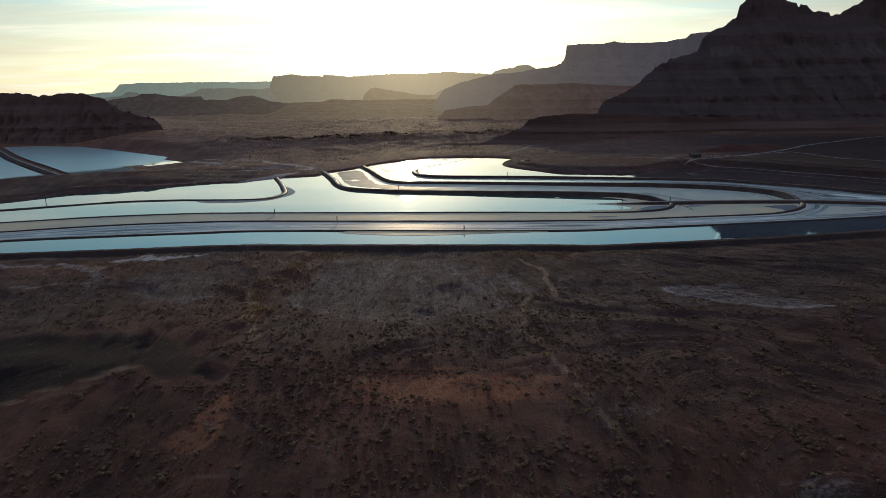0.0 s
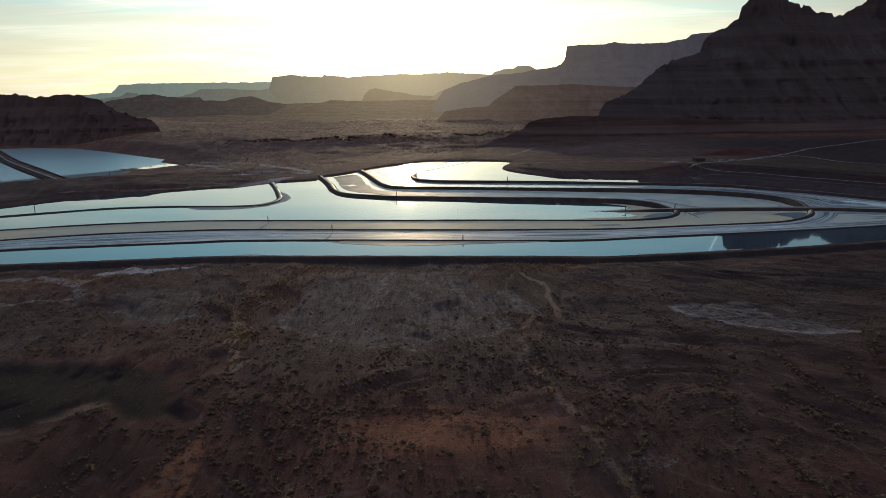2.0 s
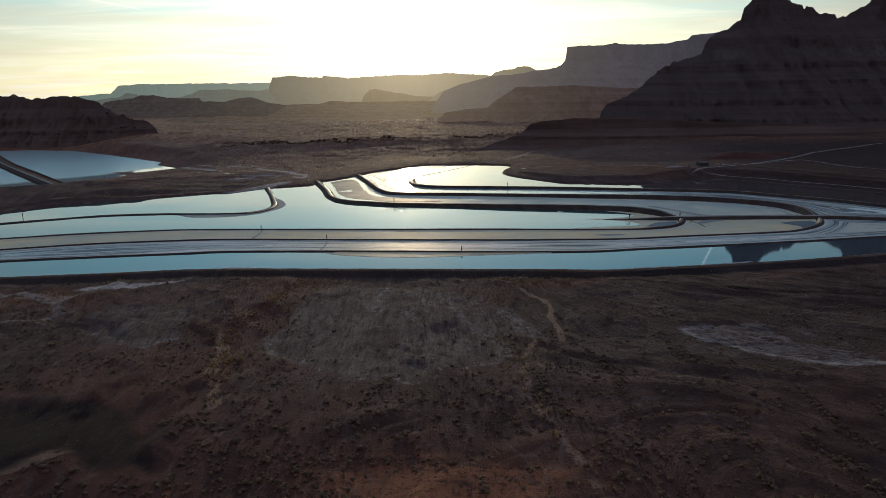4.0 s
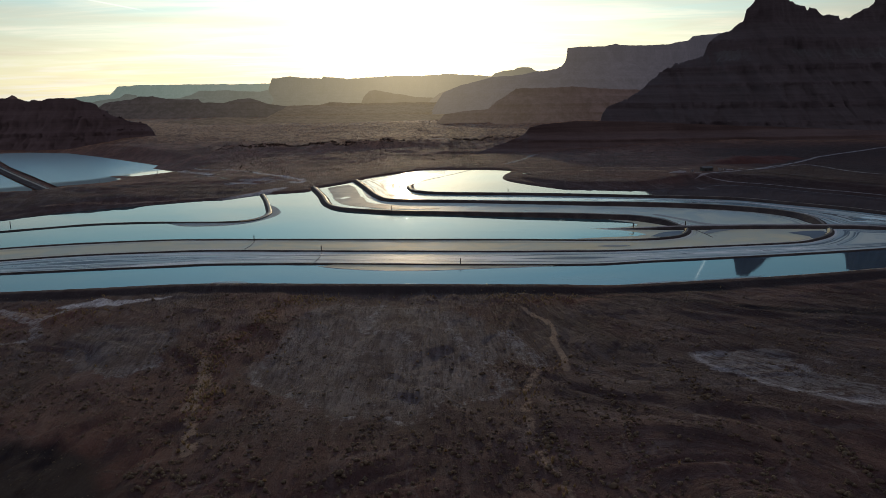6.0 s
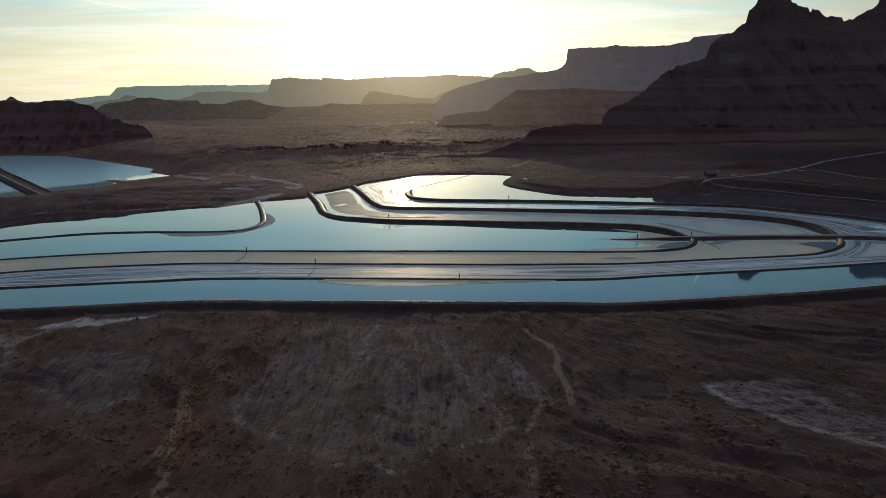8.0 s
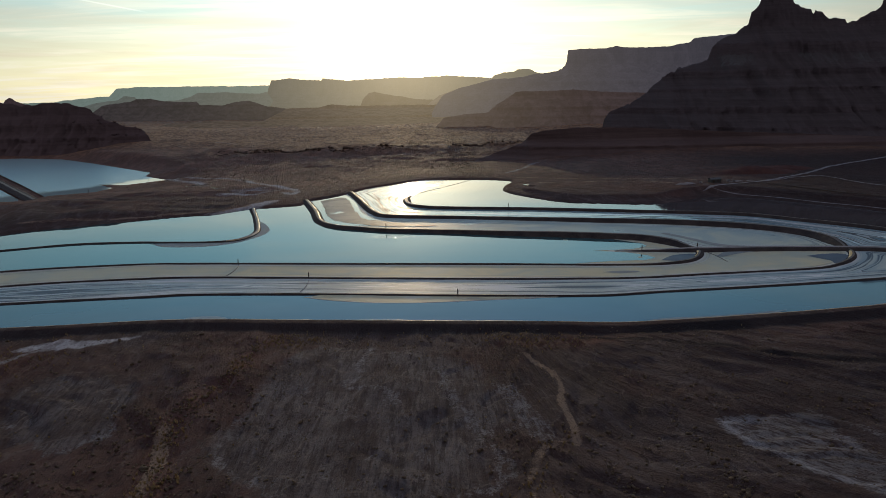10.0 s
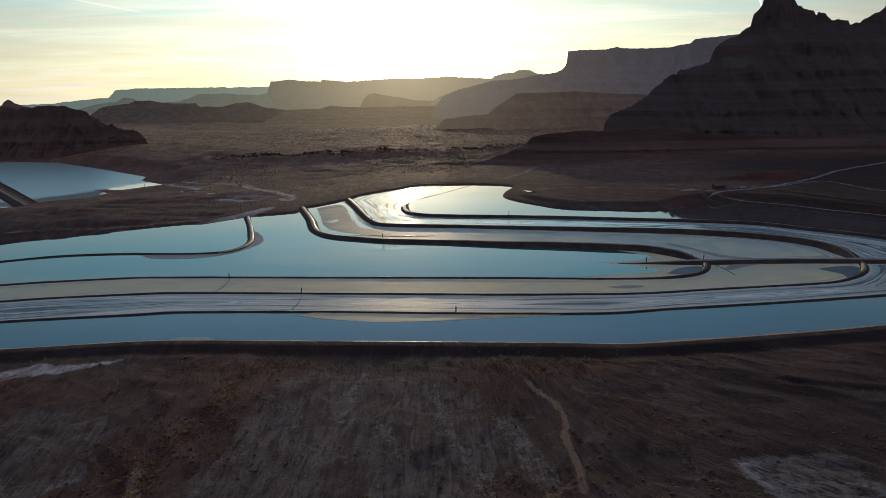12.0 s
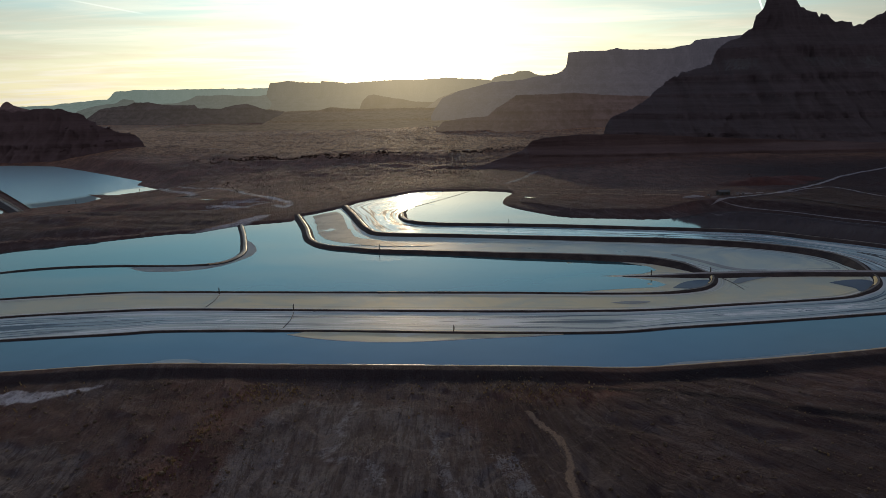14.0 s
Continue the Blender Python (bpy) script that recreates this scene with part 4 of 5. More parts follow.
# ---- dykes ----
def dyke(line, tall, crest, foot, label, seed=0, taper=None, base=0.0, crust=None):
    """An earth bank swept along a line: sloped sides, a worn crest."""
    root = new("dyke")
    t = np.gradient(line, axis=0)
    t /= np.hypot(t[:, 0], t[:, 1])[:, None]
    nrm = np.stack([-t[:, 1], t[:, 0]], 1)
    s = np.arange(len(line)) * 3.0
    ends = np.ones(len(line)) if taper is None else taper[2] + (taper[3] - taper[2]) * step(s, taper[0], taper[1])
    if line is D5 or line is D6:
        ends = ends * (1 - 0.5 * step(s, s[-1] - 16.0, s[-1] - 2.0))
    def rows(offsets):
        out = []
        for k, (o, h) in enumerate(offsets):
            side = o + 0.25 * value_noise(s / 7.0, k * 3.1 + seed, 61) * (1 if h < tall else 0.6)
            up = h + (0.12 * value_noise(s / 9.0, seed + 0.5 * k, 62) if h > 0 else 0)
            out.append(np.stack([line[:, 0] + nrm[:, 0] * side * ends, line[:, 1] + nrm[:, 1] * side * ends, up * ends], 1))
        return np.stack(out)
    a = rows([(-foot, -0.3), (-foot * 0.75, 0.25 * tall), (-crest / 2 - 0.15, tall * 0.93), (-crest / 2 + 0.15, tall), (0, tall * 1.03), (crest / 2 - 0.15, tall), (crest / 2 + 0.15, tall * 0.93), (foot * 0.75, 0.25 * tall), (foot, -0.3)])
    me = grid_mesh("bank", a[..., 0], a[..., 1], a[..., 2], M_DYKE)
    body = new("bank", me)
    body.parent = root
    b = rows([(-crest * 0.36, tall + 0.06), (0, tall * 1.03 + 0.08), (crest * 0.36, tall + 0.06)])
    me = grid_mesh("track", b[..., 0], b[..., 1], b[..., 2], M_ROAD if line is DX else M_CREST)
    top = new("track", me)
    top.parent = root
    tagged(top, "pale gravel crest of the dyke")
    # a strip coloured like sunlight along one shoulder of the dyke
    if crust:
        lo, hi, side = crust
        low = (crest / 2 + 0.75, tall * 0.74 + 0.1) if tall > 0.6 else (foot * 0.62, 0.45 * tall + 0.1)
        c = rows([(side * (crest * 0.36), tall + 0.1), (side * (crest / 2 + 0.1), tall * 0.97 + 0.12), (side * low[0], low[1])])[:, (s >= lo) & (s <= hi)]
        me = grid_mesh("salt_crust", c[..., 0], c[..., 1], c[..., 2], M_SUN_OCHRE if tall < 0.6 and line is not D4 else M_SUNLIT_EDGE)
        if side > 0:
            me.flip_normals()
        shoulder = new("salt_crust", me)
        shoulder.parent = root
        tagged(shoulder, "strip of gold sunlight painted on the shoulder")
    root.location.z = base
    return tagged(root, label, "dyke", group="dykes between the ponds")


# stretch and side of each dyke that carries painted sunlight
SUN_SPANS = {1: (len(D2) * 3.0 - 26, len(D2) * 3.0 - 9, 1), 2: (len(D3) * 3.0 - 19, len(D3) * 3.0 - 6, 1), 3: (len(D4) * 3.0 - 105, len(D4) * 3.0, -1), 4: (0, 105, 1), 5: (0, 112, 1), 6: (12, 50, -1)}
for k, (line, tall, crest, foot, label) in enumerate((
        (D1, 0.42, 0.6, 1.1, "thin dark earth dyke beside a strip of blue brine"),
        (D2, 0.42, 0.6, 1.1, "thin dark earth dyke between two drained ponds"),
        (D3, 0.42, 0.6, 1.1, "thin dark earth dyke beside turquoise brine"),
        (D4, 0.5, 0.8, 1.5, "dark earth dyke with a hooked end"),
        (D5, 2.0, 2.6, 5.0, "high dark earth dyke with a pale crest"),
        (D6, 2.0, 2.6, 5.0, "high dark earth dyke curving round a drained pond"),
        (D7, 1.5, 1.8, 3.6, "dark earth dyke with a rounded end in bright brine"),
        (DX, 1.15, 3.4, 4.4, "straight earth causeway joining the dykes"))):
    n_ = len(line) * 3.0
    taper = (0.0, 34.0, 0.2, 1.0) if line is DX else (0.0, 22.0, 0.25, 0.85) if line is D7 else (n_ - 125, n_ - 90, 1.0, 1.45) if line is D4 else (n_ - 50, n_ - 22, 1.0, 1.8) if line is D2 or line is D3 else (130, 230, 0.68, 1.0) if line is D5 else (150, 270, 0.68, 1.0) if line is D6 else None
    dyke(line, tall, crest, foot, label, k, taper, 0.0, SUN_SPANS.get(k))


dyke(spline([(-13, 511), (-7, 521), (6, 544), (21, 573), (27, 584)], 3.0), 0.12, 0.3, 0.5, "low mud ridge across bright shallow brine", 8)
dyke(spline([(-344, 626), (-354, 638), (-438, 738), (-528, 848), (-598, 942), (-700, 1076)], 3.0), 1.4, 3.5, 6.0, "pale earth dyke between two lower ponds", 9, None, LAKE_Z)


# ---- rock forms ----
def landform(name, skyline, depth, base, beds, material, label, spacing, back=200.0, rough=1.0, seed=0, slope=1.5, cliff=None, ledge=0.0, ragged=0.0, notch=0.9):
    """Bedded rock: a skyline of (x, z), from which the face comes down towards -y in cliffs and talus. beds: (top z, bottom z) of the cliffs."""
    p = np.array(skyline, float)
    xs = np.arange(p[0, 0], p[-1, 0], spacing)
    top = np.interp(xs, p[:, 0], p[:, 1])
    px = depth / 1200.0
    blocks = np.round(3.0 * fbm(xs / (16 * px), 0 * xs, seed, 4, 0.6)) / 3.0
    top = top + notch * px * (blocks + 0.6 * fbm(xs / (4 * px), 0 * xs + 5, seed + 3, 3))
    top = top + ragged * fbm(xs / (3.5 * spacing), 0 * xs + 2, seed + 21, 4) * step(top, 40, 60)
    if ledge:
        snap = np.floor(top / 11.0) * 11.0 + 11.0 * step(top / 11.0 - np.floor(top / 11.0), 0.55, 0.95)
        top = top + ledge * (snap - top) * (top < 135)
    levels = 70 if depth < 1500 else 44
    f = np.linspace(0, 1, levels)
    Zs = top[None, :] + (base - 15 - top[None, :]) * f[:, None]
    # run of the face below each level, from a table by height
    zt = np.linspace(base - 20, top.max() + 5, 600)
    grade = np.full(zt.shape, slope)
    for hi, lo in beds:
        grade = np.where((zt < hi) & (zt > lo), 0.16, grade)
    grade = np.maximum(grade * (1 + (1.2 if depth < 1500 else 0.6) * value_noise(zt / (3.0 * px + 1), 0 * zt, seed + 5)), 0.1)
    run = np.concatenate([[0], np.cumsum(grade[::-1][:-1] * (zt[1] - zt[0]))])[::-1]
    Rz = np.interp(Zs, zt, run) - np.interp(top, zt, run)[None, :]
    X = np.repeat(xs[None, :], levels, 0)
    fall = (top[None, :] - Zs)
    # gullies and buttresses, deeper towards the foot
    g = np.abs(fbm(X / (22 * spacing) + 0.03 * Zs / (10 * spacing), Zs / (60 * spacing), seed + 7, 5, 0.6))
    flute = fbm(X / (3.0 * spacing), Zs / (14 * spacing), seed + 9, 3)
    Y = depth - Rz - rough * (np.minimum(fall, 60) * 1.1 * (0.35 - g) + np.minimum(fall, 25) * 0.35 * flute)
    Y = Y + 0 * X
    k1, k2 = 1 + back / depth, 1 + 3 * back / depth
    X = np.vstack([X[0] * k2, X[0] * k1, X])
    Y = np.vstack([Y[0] + 3 * back, Y[0] + back, Y])
    Z = np.vstack([0 * top + base - 15, top - 0.25 * back, Zs])
    # cliffs and rubble slopes are parts of their own
    zc = (Z[:-1, :-1] + Z[1:, 1:]) / 2
    steep = np.zeros(zc.shape, bool)
    for hi, lo in beds:
        steep |= (zc < hi + 0.5) & (zc > lo - 0.5)
    root = new(name)
    for piece, keep, mat, words in (("cliff", steep, cliff or material, "sheer bedded cliff bands"), ("talus", ~steep, material, "")):
        me = grid_mesh(piece, X, Y, Z, mat, keep)
        me.flip_normals()
        ob = new(piece, me)
        ob.parent = root
        tagged(ob, words)
    return tagged(root, label, "mesa" if "mesa" in name else name.split("_")[-1])


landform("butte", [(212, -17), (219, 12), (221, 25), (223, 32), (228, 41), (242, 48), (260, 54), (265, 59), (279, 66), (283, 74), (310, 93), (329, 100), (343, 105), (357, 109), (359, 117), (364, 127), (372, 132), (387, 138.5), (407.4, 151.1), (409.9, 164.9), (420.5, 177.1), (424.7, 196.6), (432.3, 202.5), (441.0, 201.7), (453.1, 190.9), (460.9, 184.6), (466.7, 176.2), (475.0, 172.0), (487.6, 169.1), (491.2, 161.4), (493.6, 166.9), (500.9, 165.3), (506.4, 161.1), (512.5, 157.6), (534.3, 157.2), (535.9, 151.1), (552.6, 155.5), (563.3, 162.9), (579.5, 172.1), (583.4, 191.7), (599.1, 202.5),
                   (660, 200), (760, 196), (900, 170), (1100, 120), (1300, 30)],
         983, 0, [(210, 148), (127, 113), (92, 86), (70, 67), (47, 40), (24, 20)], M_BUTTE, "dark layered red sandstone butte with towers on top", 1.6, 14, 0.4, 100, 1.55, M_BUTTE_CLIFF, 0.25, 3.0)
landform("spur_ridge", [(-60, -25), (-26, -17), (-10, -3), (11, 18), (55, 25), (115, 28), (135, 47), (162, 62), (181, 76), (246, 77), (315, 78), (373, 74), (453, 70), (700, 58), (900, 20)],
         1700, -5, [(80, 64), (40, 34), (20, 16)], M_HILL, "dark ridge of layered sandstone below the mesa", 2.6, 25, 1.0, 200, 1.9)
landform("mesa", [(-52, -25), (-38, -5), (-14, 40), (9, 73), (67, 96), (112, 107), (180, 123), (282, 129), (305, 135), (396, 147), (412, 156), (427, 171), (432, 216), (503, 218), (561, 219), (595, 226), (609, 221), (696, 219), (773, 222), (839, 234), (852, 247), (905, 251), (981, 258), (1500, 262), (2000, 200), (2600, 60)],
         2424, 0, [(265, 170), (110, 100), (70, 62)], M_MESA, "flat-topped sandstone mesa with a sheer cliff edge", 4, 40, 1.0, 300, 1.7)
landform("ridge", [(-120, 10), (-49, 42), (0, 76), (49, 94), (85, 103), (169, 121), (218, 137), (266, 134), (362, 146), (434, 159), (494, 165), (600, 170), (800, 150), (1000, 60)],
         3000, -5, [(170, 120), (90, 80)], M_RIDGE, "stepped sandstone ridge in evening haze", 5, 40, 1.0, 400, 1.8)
landform("low_butte", [(-1100, 40), (-899, 63), (-753, 68), (-721, 67), (-690, 63), (-662, 64), (-642, 66), (-609, 64), (-584, 60), (-567, 47), (-546, 35), (-519, 27), (-500, 23), (-490, 18), (-482, 7), (-477, -3), (-473, -18)],
         1200, -12, [(80, 46), (32, 20), (10, 4)], M_LOW_BUTTE, "low dark red sandstone butte", 2.0, 20, 0.8, 500, 1.3, None, 0.4, 1.4)
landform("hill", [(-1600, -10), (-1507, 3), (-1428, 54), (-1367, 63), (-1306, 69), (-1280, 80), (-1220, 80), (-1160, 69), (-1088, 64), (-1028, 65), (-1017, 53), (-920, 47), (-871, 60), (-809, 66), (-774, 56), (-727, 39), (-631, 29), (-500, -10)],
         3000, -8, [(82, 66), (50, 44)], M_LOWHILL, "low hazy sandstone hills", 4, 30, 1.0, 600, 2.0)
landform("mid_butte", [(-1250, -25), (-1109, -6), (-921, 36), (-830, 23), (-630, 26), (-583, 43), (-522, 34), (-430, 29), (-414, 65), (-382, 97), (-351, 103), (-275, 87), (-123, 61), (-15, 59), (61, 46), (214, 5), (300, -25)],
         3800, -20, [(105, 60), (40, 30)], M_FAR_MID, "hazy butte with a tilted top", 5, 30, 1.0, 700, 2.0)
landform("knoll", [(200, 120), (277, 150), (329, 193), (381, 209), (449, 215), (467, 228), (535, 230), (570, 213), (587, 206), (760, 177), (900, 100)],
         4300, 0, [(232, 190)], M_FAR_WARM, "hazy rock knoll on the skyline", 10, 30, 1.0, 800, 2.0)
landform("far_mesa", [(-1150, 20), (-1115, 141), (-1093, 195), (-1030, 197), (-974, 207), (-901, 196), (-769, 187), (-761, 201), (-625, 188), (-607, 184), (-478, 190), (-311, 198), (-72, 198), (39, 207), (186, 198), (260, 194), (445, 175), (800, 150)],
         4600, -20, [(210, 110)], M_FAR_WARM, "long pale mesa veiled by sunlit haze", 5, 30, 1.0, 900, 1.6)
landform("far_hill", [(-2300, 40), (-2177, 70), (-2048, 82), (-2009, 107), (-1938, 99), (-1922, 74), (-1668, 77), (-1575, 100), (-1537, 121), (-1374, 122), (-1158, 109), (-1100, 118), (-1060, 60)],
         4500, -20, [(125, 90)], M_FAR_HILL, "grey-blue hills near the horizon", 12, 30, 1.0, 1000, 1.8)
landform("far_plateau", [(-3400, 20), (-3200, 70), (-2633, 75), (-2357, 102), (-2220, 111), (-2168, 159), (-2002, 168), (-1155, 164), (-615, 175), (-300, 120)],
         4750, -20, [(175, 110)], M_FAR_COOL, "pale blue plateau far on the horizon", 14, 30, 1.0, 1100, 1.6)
landform("far_peak", [(-1960, 20), (-1880, 58), (-1846, 66), (-1832, 84), (-1815, 93), (-1806, 92), (-1788, 78), (-1760, 68), (-1700, 52), (-1600, 10)],
         3000, -8, [(96, 74)], M_HILL, "small rock tower behind the low butte", 4, 30, 1.0, 1500, 1.6, notch=0.5)
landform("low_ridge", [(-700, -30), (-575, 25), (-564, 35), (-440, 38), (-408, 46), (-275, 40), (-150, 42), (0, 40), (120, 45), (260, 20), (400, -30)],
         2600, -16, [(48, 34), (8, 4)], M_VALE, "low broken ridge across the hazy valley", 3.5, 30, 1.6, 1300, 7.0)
# added ridge: its haze-glowing rock covers a dark shadowed strip behind
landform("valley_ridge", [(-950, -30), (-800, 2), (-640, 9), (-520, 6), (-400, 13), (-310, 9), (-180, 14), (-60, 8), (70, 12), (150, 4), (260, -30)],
         2100, -16, [(16, 11)], M_VALE, "low ridge added to cover shadow on the valley floor", 3.5, 20, 2.0, 1400, 9.0)
landform("bench_ridge", [(30, -8), (52, 0), (78, 9), (91, 14), (97, 19), (101, 24), (115, 27), (148, 30), (211, 29), (322, 23), (496, 15), (700, 12), (900, -8)],
         800, 2, [(31, 18), (11, 8)], M_BENCH, "low dark sandstone bench below the butte", 3, 30, 0.8, 1200, 2.6)


# ---- flats, roads and tracks ----
def ribbon(name, points, wide, lift, material, label, category, flat=None, ragged=0.15):
    """A strip laid over the land along a line."""
    line = spline(points, 2.5)
    t = np.gradient(line, axis=0)
    t /= np.hypot(t[:, 0], t[:, 1])[:, None]
    s = np.arange(len(line)) * 2.5
    X, Y, Z = [], [], []
    for k in np.linspace(-0.5, 0.5, 5):
        ends = np.clip(np.minimum(np.arange(len(line)), np.arange(len(line))[::-1]) / 5.0, 0.12, 1.0)
        o = wide * k * ends * (1 + ragged * 2 * fbm(s / 8.0, 0 * s + 7 * k, 71, 3))
        x, y = line[:, 0] - t[:, 1] * o, line[:, 1] + t[:, 0] * o
        X.append(x)
        Y.append(y)
        Z.append((np.maximum(lay(x, y), LAKE_Z if y.min() > 520 else 0.0) if flat is None else flat + 0 * x) + lift - 0.25 * abs(k))
    me = grid_mesh(name, np.array(X), np.array(Y), np.array(Z), material)
    return tagged(new(name, me), label, category, kind="structure")


def flat_patch(points, z, material, label, drape=False):
    """A low spread of mud or crust with a ragged outline."""
    loop = spline([*points, points[0]], 1.2)[:-1]
    c = loop.mean(0)
    a = np.arange(len(loop))
    loop = loop + (loop - c) * (0.02 * fbm(a / 3.0, 0 * a, 81, 3))[:, None]
    if drape:
        z = z + lay(loop[:, 0], loop[:, 1])
    me = mesh_from("mud_flat", np.stack([loop[:, 0], loop[:, 1], z + 0 * loop[:, 0]], 1), [range(len(loop))], material, False)
    if me.polygons[0].normal.z < 0:
        me.flip_normals()
    me.attributes.new("bank", "FLOAT", "POINT").data.foreach_set("value", np.full(len(loop), 3.0, np.float32))
    return tagged(new("mud_flat", me), label, "mud flat", kind="structure")


flat_patch([(-42, 263), (-32, 259), (-19, 256), (-5, 255), (8, 256), (18, 257), (33, 258), (41, 259), (30, 262), (0, 265), (-30, 267)], 0.09, M_PAN_TAN, "tan mud bar at the edge of blue brine")
flat_patch([(-76, 239), (-74, 242), (-71, 244), (-64, 244), (-60, 241), (-62, 238)], 0.09, M_SILT, "small tan mud bar by the near bank")
flat_patch([(60, 231), (62, 234), (68, 236), (78, 237), (92, 239), (106, 242), (96, 237.5), (80, 234.5), (66, 231)], 0.09, M_SILT, "grey mud bar along the near bank")
flat_patch([(-130, 353.5), (-119, 346), (-103, 346), (-91, 353), (-83.5, 368), (-82.5, 381), (-87, 396), (-93.5, 408), (-97, 412), (-93, 395), (-89, 380), (-91, 364), (-98, 357), (-115, 355)], 0.09, M_PAD, "grey salt mud round the hooked end of a dyke")
flat_patch([(-79.5, 482), (-74, 491), (-63, 506), (-59, 500), (-50, 470), (-43, 436), (-33, 411), (-22, 399), (-40, 391), (-52, 396), (-61, 410), (-69, 440), (-76, 466)], 0.10, M_FARW, "bright brine pool at the head of a drained pond")
flat_patch([(112.8, 312.6), (117.6, 318.3), (123, 321), (130.6, 321.5), (136, 321), (128, 318.5), (120, 314.5), (114.4, 310.8)], 0.14, M_PAD, "pale fan of mud spilling from the causeway")
flat_patch([(105, 359), (112.5, 346), (118, 334), (126, 328.5), (138, 327.5), (128, 331), (121, 337), (115.5, 348), (108, 360.5)], 0.14, M_PAD, "pale mud streak curving to the causeway")
flat_patch([(88.8, 306.9), (94.9, 313.8), (101.1, 316.7), (105.7, 316.4), (105.1, 311.5), (101.7, 306.9), (95.8, 304.9)], 0.12, M_DARK_MUD, "dark patch of mud inside the bend of a dyke")
flat_patch([(147.4, 310.2), (154.9, 313.0), (161.5, 313.4), (163.7, 310.7), (159.7, 304.5), (151.6, 297.4), (152.2, 301.9), (150.4, 305.2)], 0.12, M_DARK_MUD, "dark patch of mud in the corner of a drained pond")
flat_patch([(62, 289.8), (68.9, 291.4), (76, 290.3), (72, 288.4), (67, 288)], 0.12, M_PAD, "small damp hollow in tan mud")
ribbon("salt_edge", [(-40, 262), (-32, 258.8), (-19, 255.8), (-5, 254.8), (8, 255.8), (18, 256.8), (33, 257.8)], 0.5, 0.13, M_SALT, "white salt rim along a mud bar", "salt crust", flat=0.02, ragged=0.9)
for pts, z in (([(-226, 655), (-217, 650), (-206, 656), (-204, 663), (-214, 660)], 0.35), ([(-194, 622), (-186, 616), (-180, 622), (-187, 626)], 0.35), ([(61, 534), (65, 531), (69, 521), (65, 522)], 0.3)):
    flat_patch(pts, z, M_FARW, "small bright salt pool on dark soil", True)
ribbon("road", [(170, 481), (178, 487), (189, 493), (212, 502), (238, 518), (274, 549), (314, 588), (368, 628), (430, 668), (600, 770)], 2.8, 0.35, M_ROAD, "pale gravel road past the ponds", "road")
ribbon("road", [(214, 503), (232, 510), (255, 524), (269, 528), (274, 515), (275, 499), (281, 480), (296, 450), (330, 400)], 1.7, 0.3, M_ROAD, "pale gravel track beside dark flats", "road")
ribbon("road", [(176, 487), (184, 481), (194, 472), (208, 459), (223, 438), (238, 421), (262, 385), (290, 350)], 1.4, 0.25, M_ROAD, "narrow gravel track along the bank", "road")
ribbon("berm", [(206, 500), (223, 486), (233, 465), (252, 439), (282, 405)], 2.4, 0.7, M_DYKE, "low dark earth berm between flats", "berm")
# shore salt with the gold of low sun put into its colour
ribbon("salt_edge", [tuple(p) for p in S0[::4]], 1.0, 0.30, M_SUNLIT_EDGE, "salt rim along the near shore, sunlit gold in its colour", "salt crust", flat=0.0, ragged=0.5)


# ---- marker posts ----
def marker_post(x, y, z, tall):
    root = new("marker_post")
    bm = bmesh.new()
    bmesh.ops.create_cone(bm, cap_ends=True, segments=8, radius1=0.17, radius2=0.13, depth=tall + 0.6, matrix=Matrix.Translation((0, 0, tall / 2 - 0.3)))
    part("post", bm, M_TIMBER, root)
    bm = bmesh.new()
    bmesh.ops.create_cube(bm, size=1.0, matrix=Matrix.Translation((0, -0.17, tall * 0.62)) @ Matrix.Diagonal((0.36, 0.05, tall * 0.6, 1)))
    bmesh.ops.bevel(bm, geom=bm.edges[:], offset=0.01, segments=1, affect="EDGES")
    part("gauge_board", bm, M_TIMBER, root, "dark level gauge board")
    bm = bmesh.new()
    bmesh.ops.create_cone(bm, cap_ends=True, segments=8, radius1=0.2, radius2=0.06, depth=0.16, matrix=Matrix.Translation((0, 0, tall + 0.06)))
    part("cap", bm, M_TIMBER, root)
    root.matrix_basis = pose(x, y, z, 0, 0, 12 * (x % 3))
    return tagged(root, "dark weathered marker post on the dyke", "post", group="marker posts along the dykes")


for x, y, z, tall in ((-77, 309.6, 0.45, 1.9), (-45, 287.4, 0.45, 1.8), (8.3, 262, 0.45, 1.9), (-24, 376.6, 1.9, 1.8), (41.8, 437, 1.4, 2.2), (-208, 356, -0.2, 2.2), (109, 324, 1.1, 1.9), (86, 323.6, 0.9, 1.6),
                      (-323, 676, LAKE_Z, 3.0), (-299, 753, LAKE_Z, 3.0)):
    marker_post(x, y, z, tall)


# ---- pipes over the mud ----
def pipe(a, b):
    line = spline([a, ((a[0] + b[0]) / 2 + 0.6, (a[1] + b[1]) / 2), b], 1.0)
    ang = np.linspace(0, 2 * math.pi, 9)
    X = line[:, 0][None, :] + 0.12 * np.cos(ang)[:, None]
    Y = np.repeat(line[:, 1][None, :], 9, 0)
    Z = 0.12 + 0.12 * np.sin(ang)[:, None] + 0 * X
    me = grid_mesh("pipe", X, Y, Z, M_PIPE)
    return tagged(new("pipe", me), "dark brine pipe lying across the mud", "pipe", group="pipes across the drained ponds")


pipe((-76.5, 308), (-76.5, 293))
pipe((-44.5, 285), (-44.5, 269))
pipe((111, 322), (113, 303))


# ---- pump station ----
def box(bm, x, y, z, sx, sy, sz, turn=0.0):
    bmesh.ops.create_cube(bm, size=1.0, matrix=pose(x, y, z, 0, 0, turn) @ Matrix.Diagonal((sx, sy, sz, 1)))
    return bm


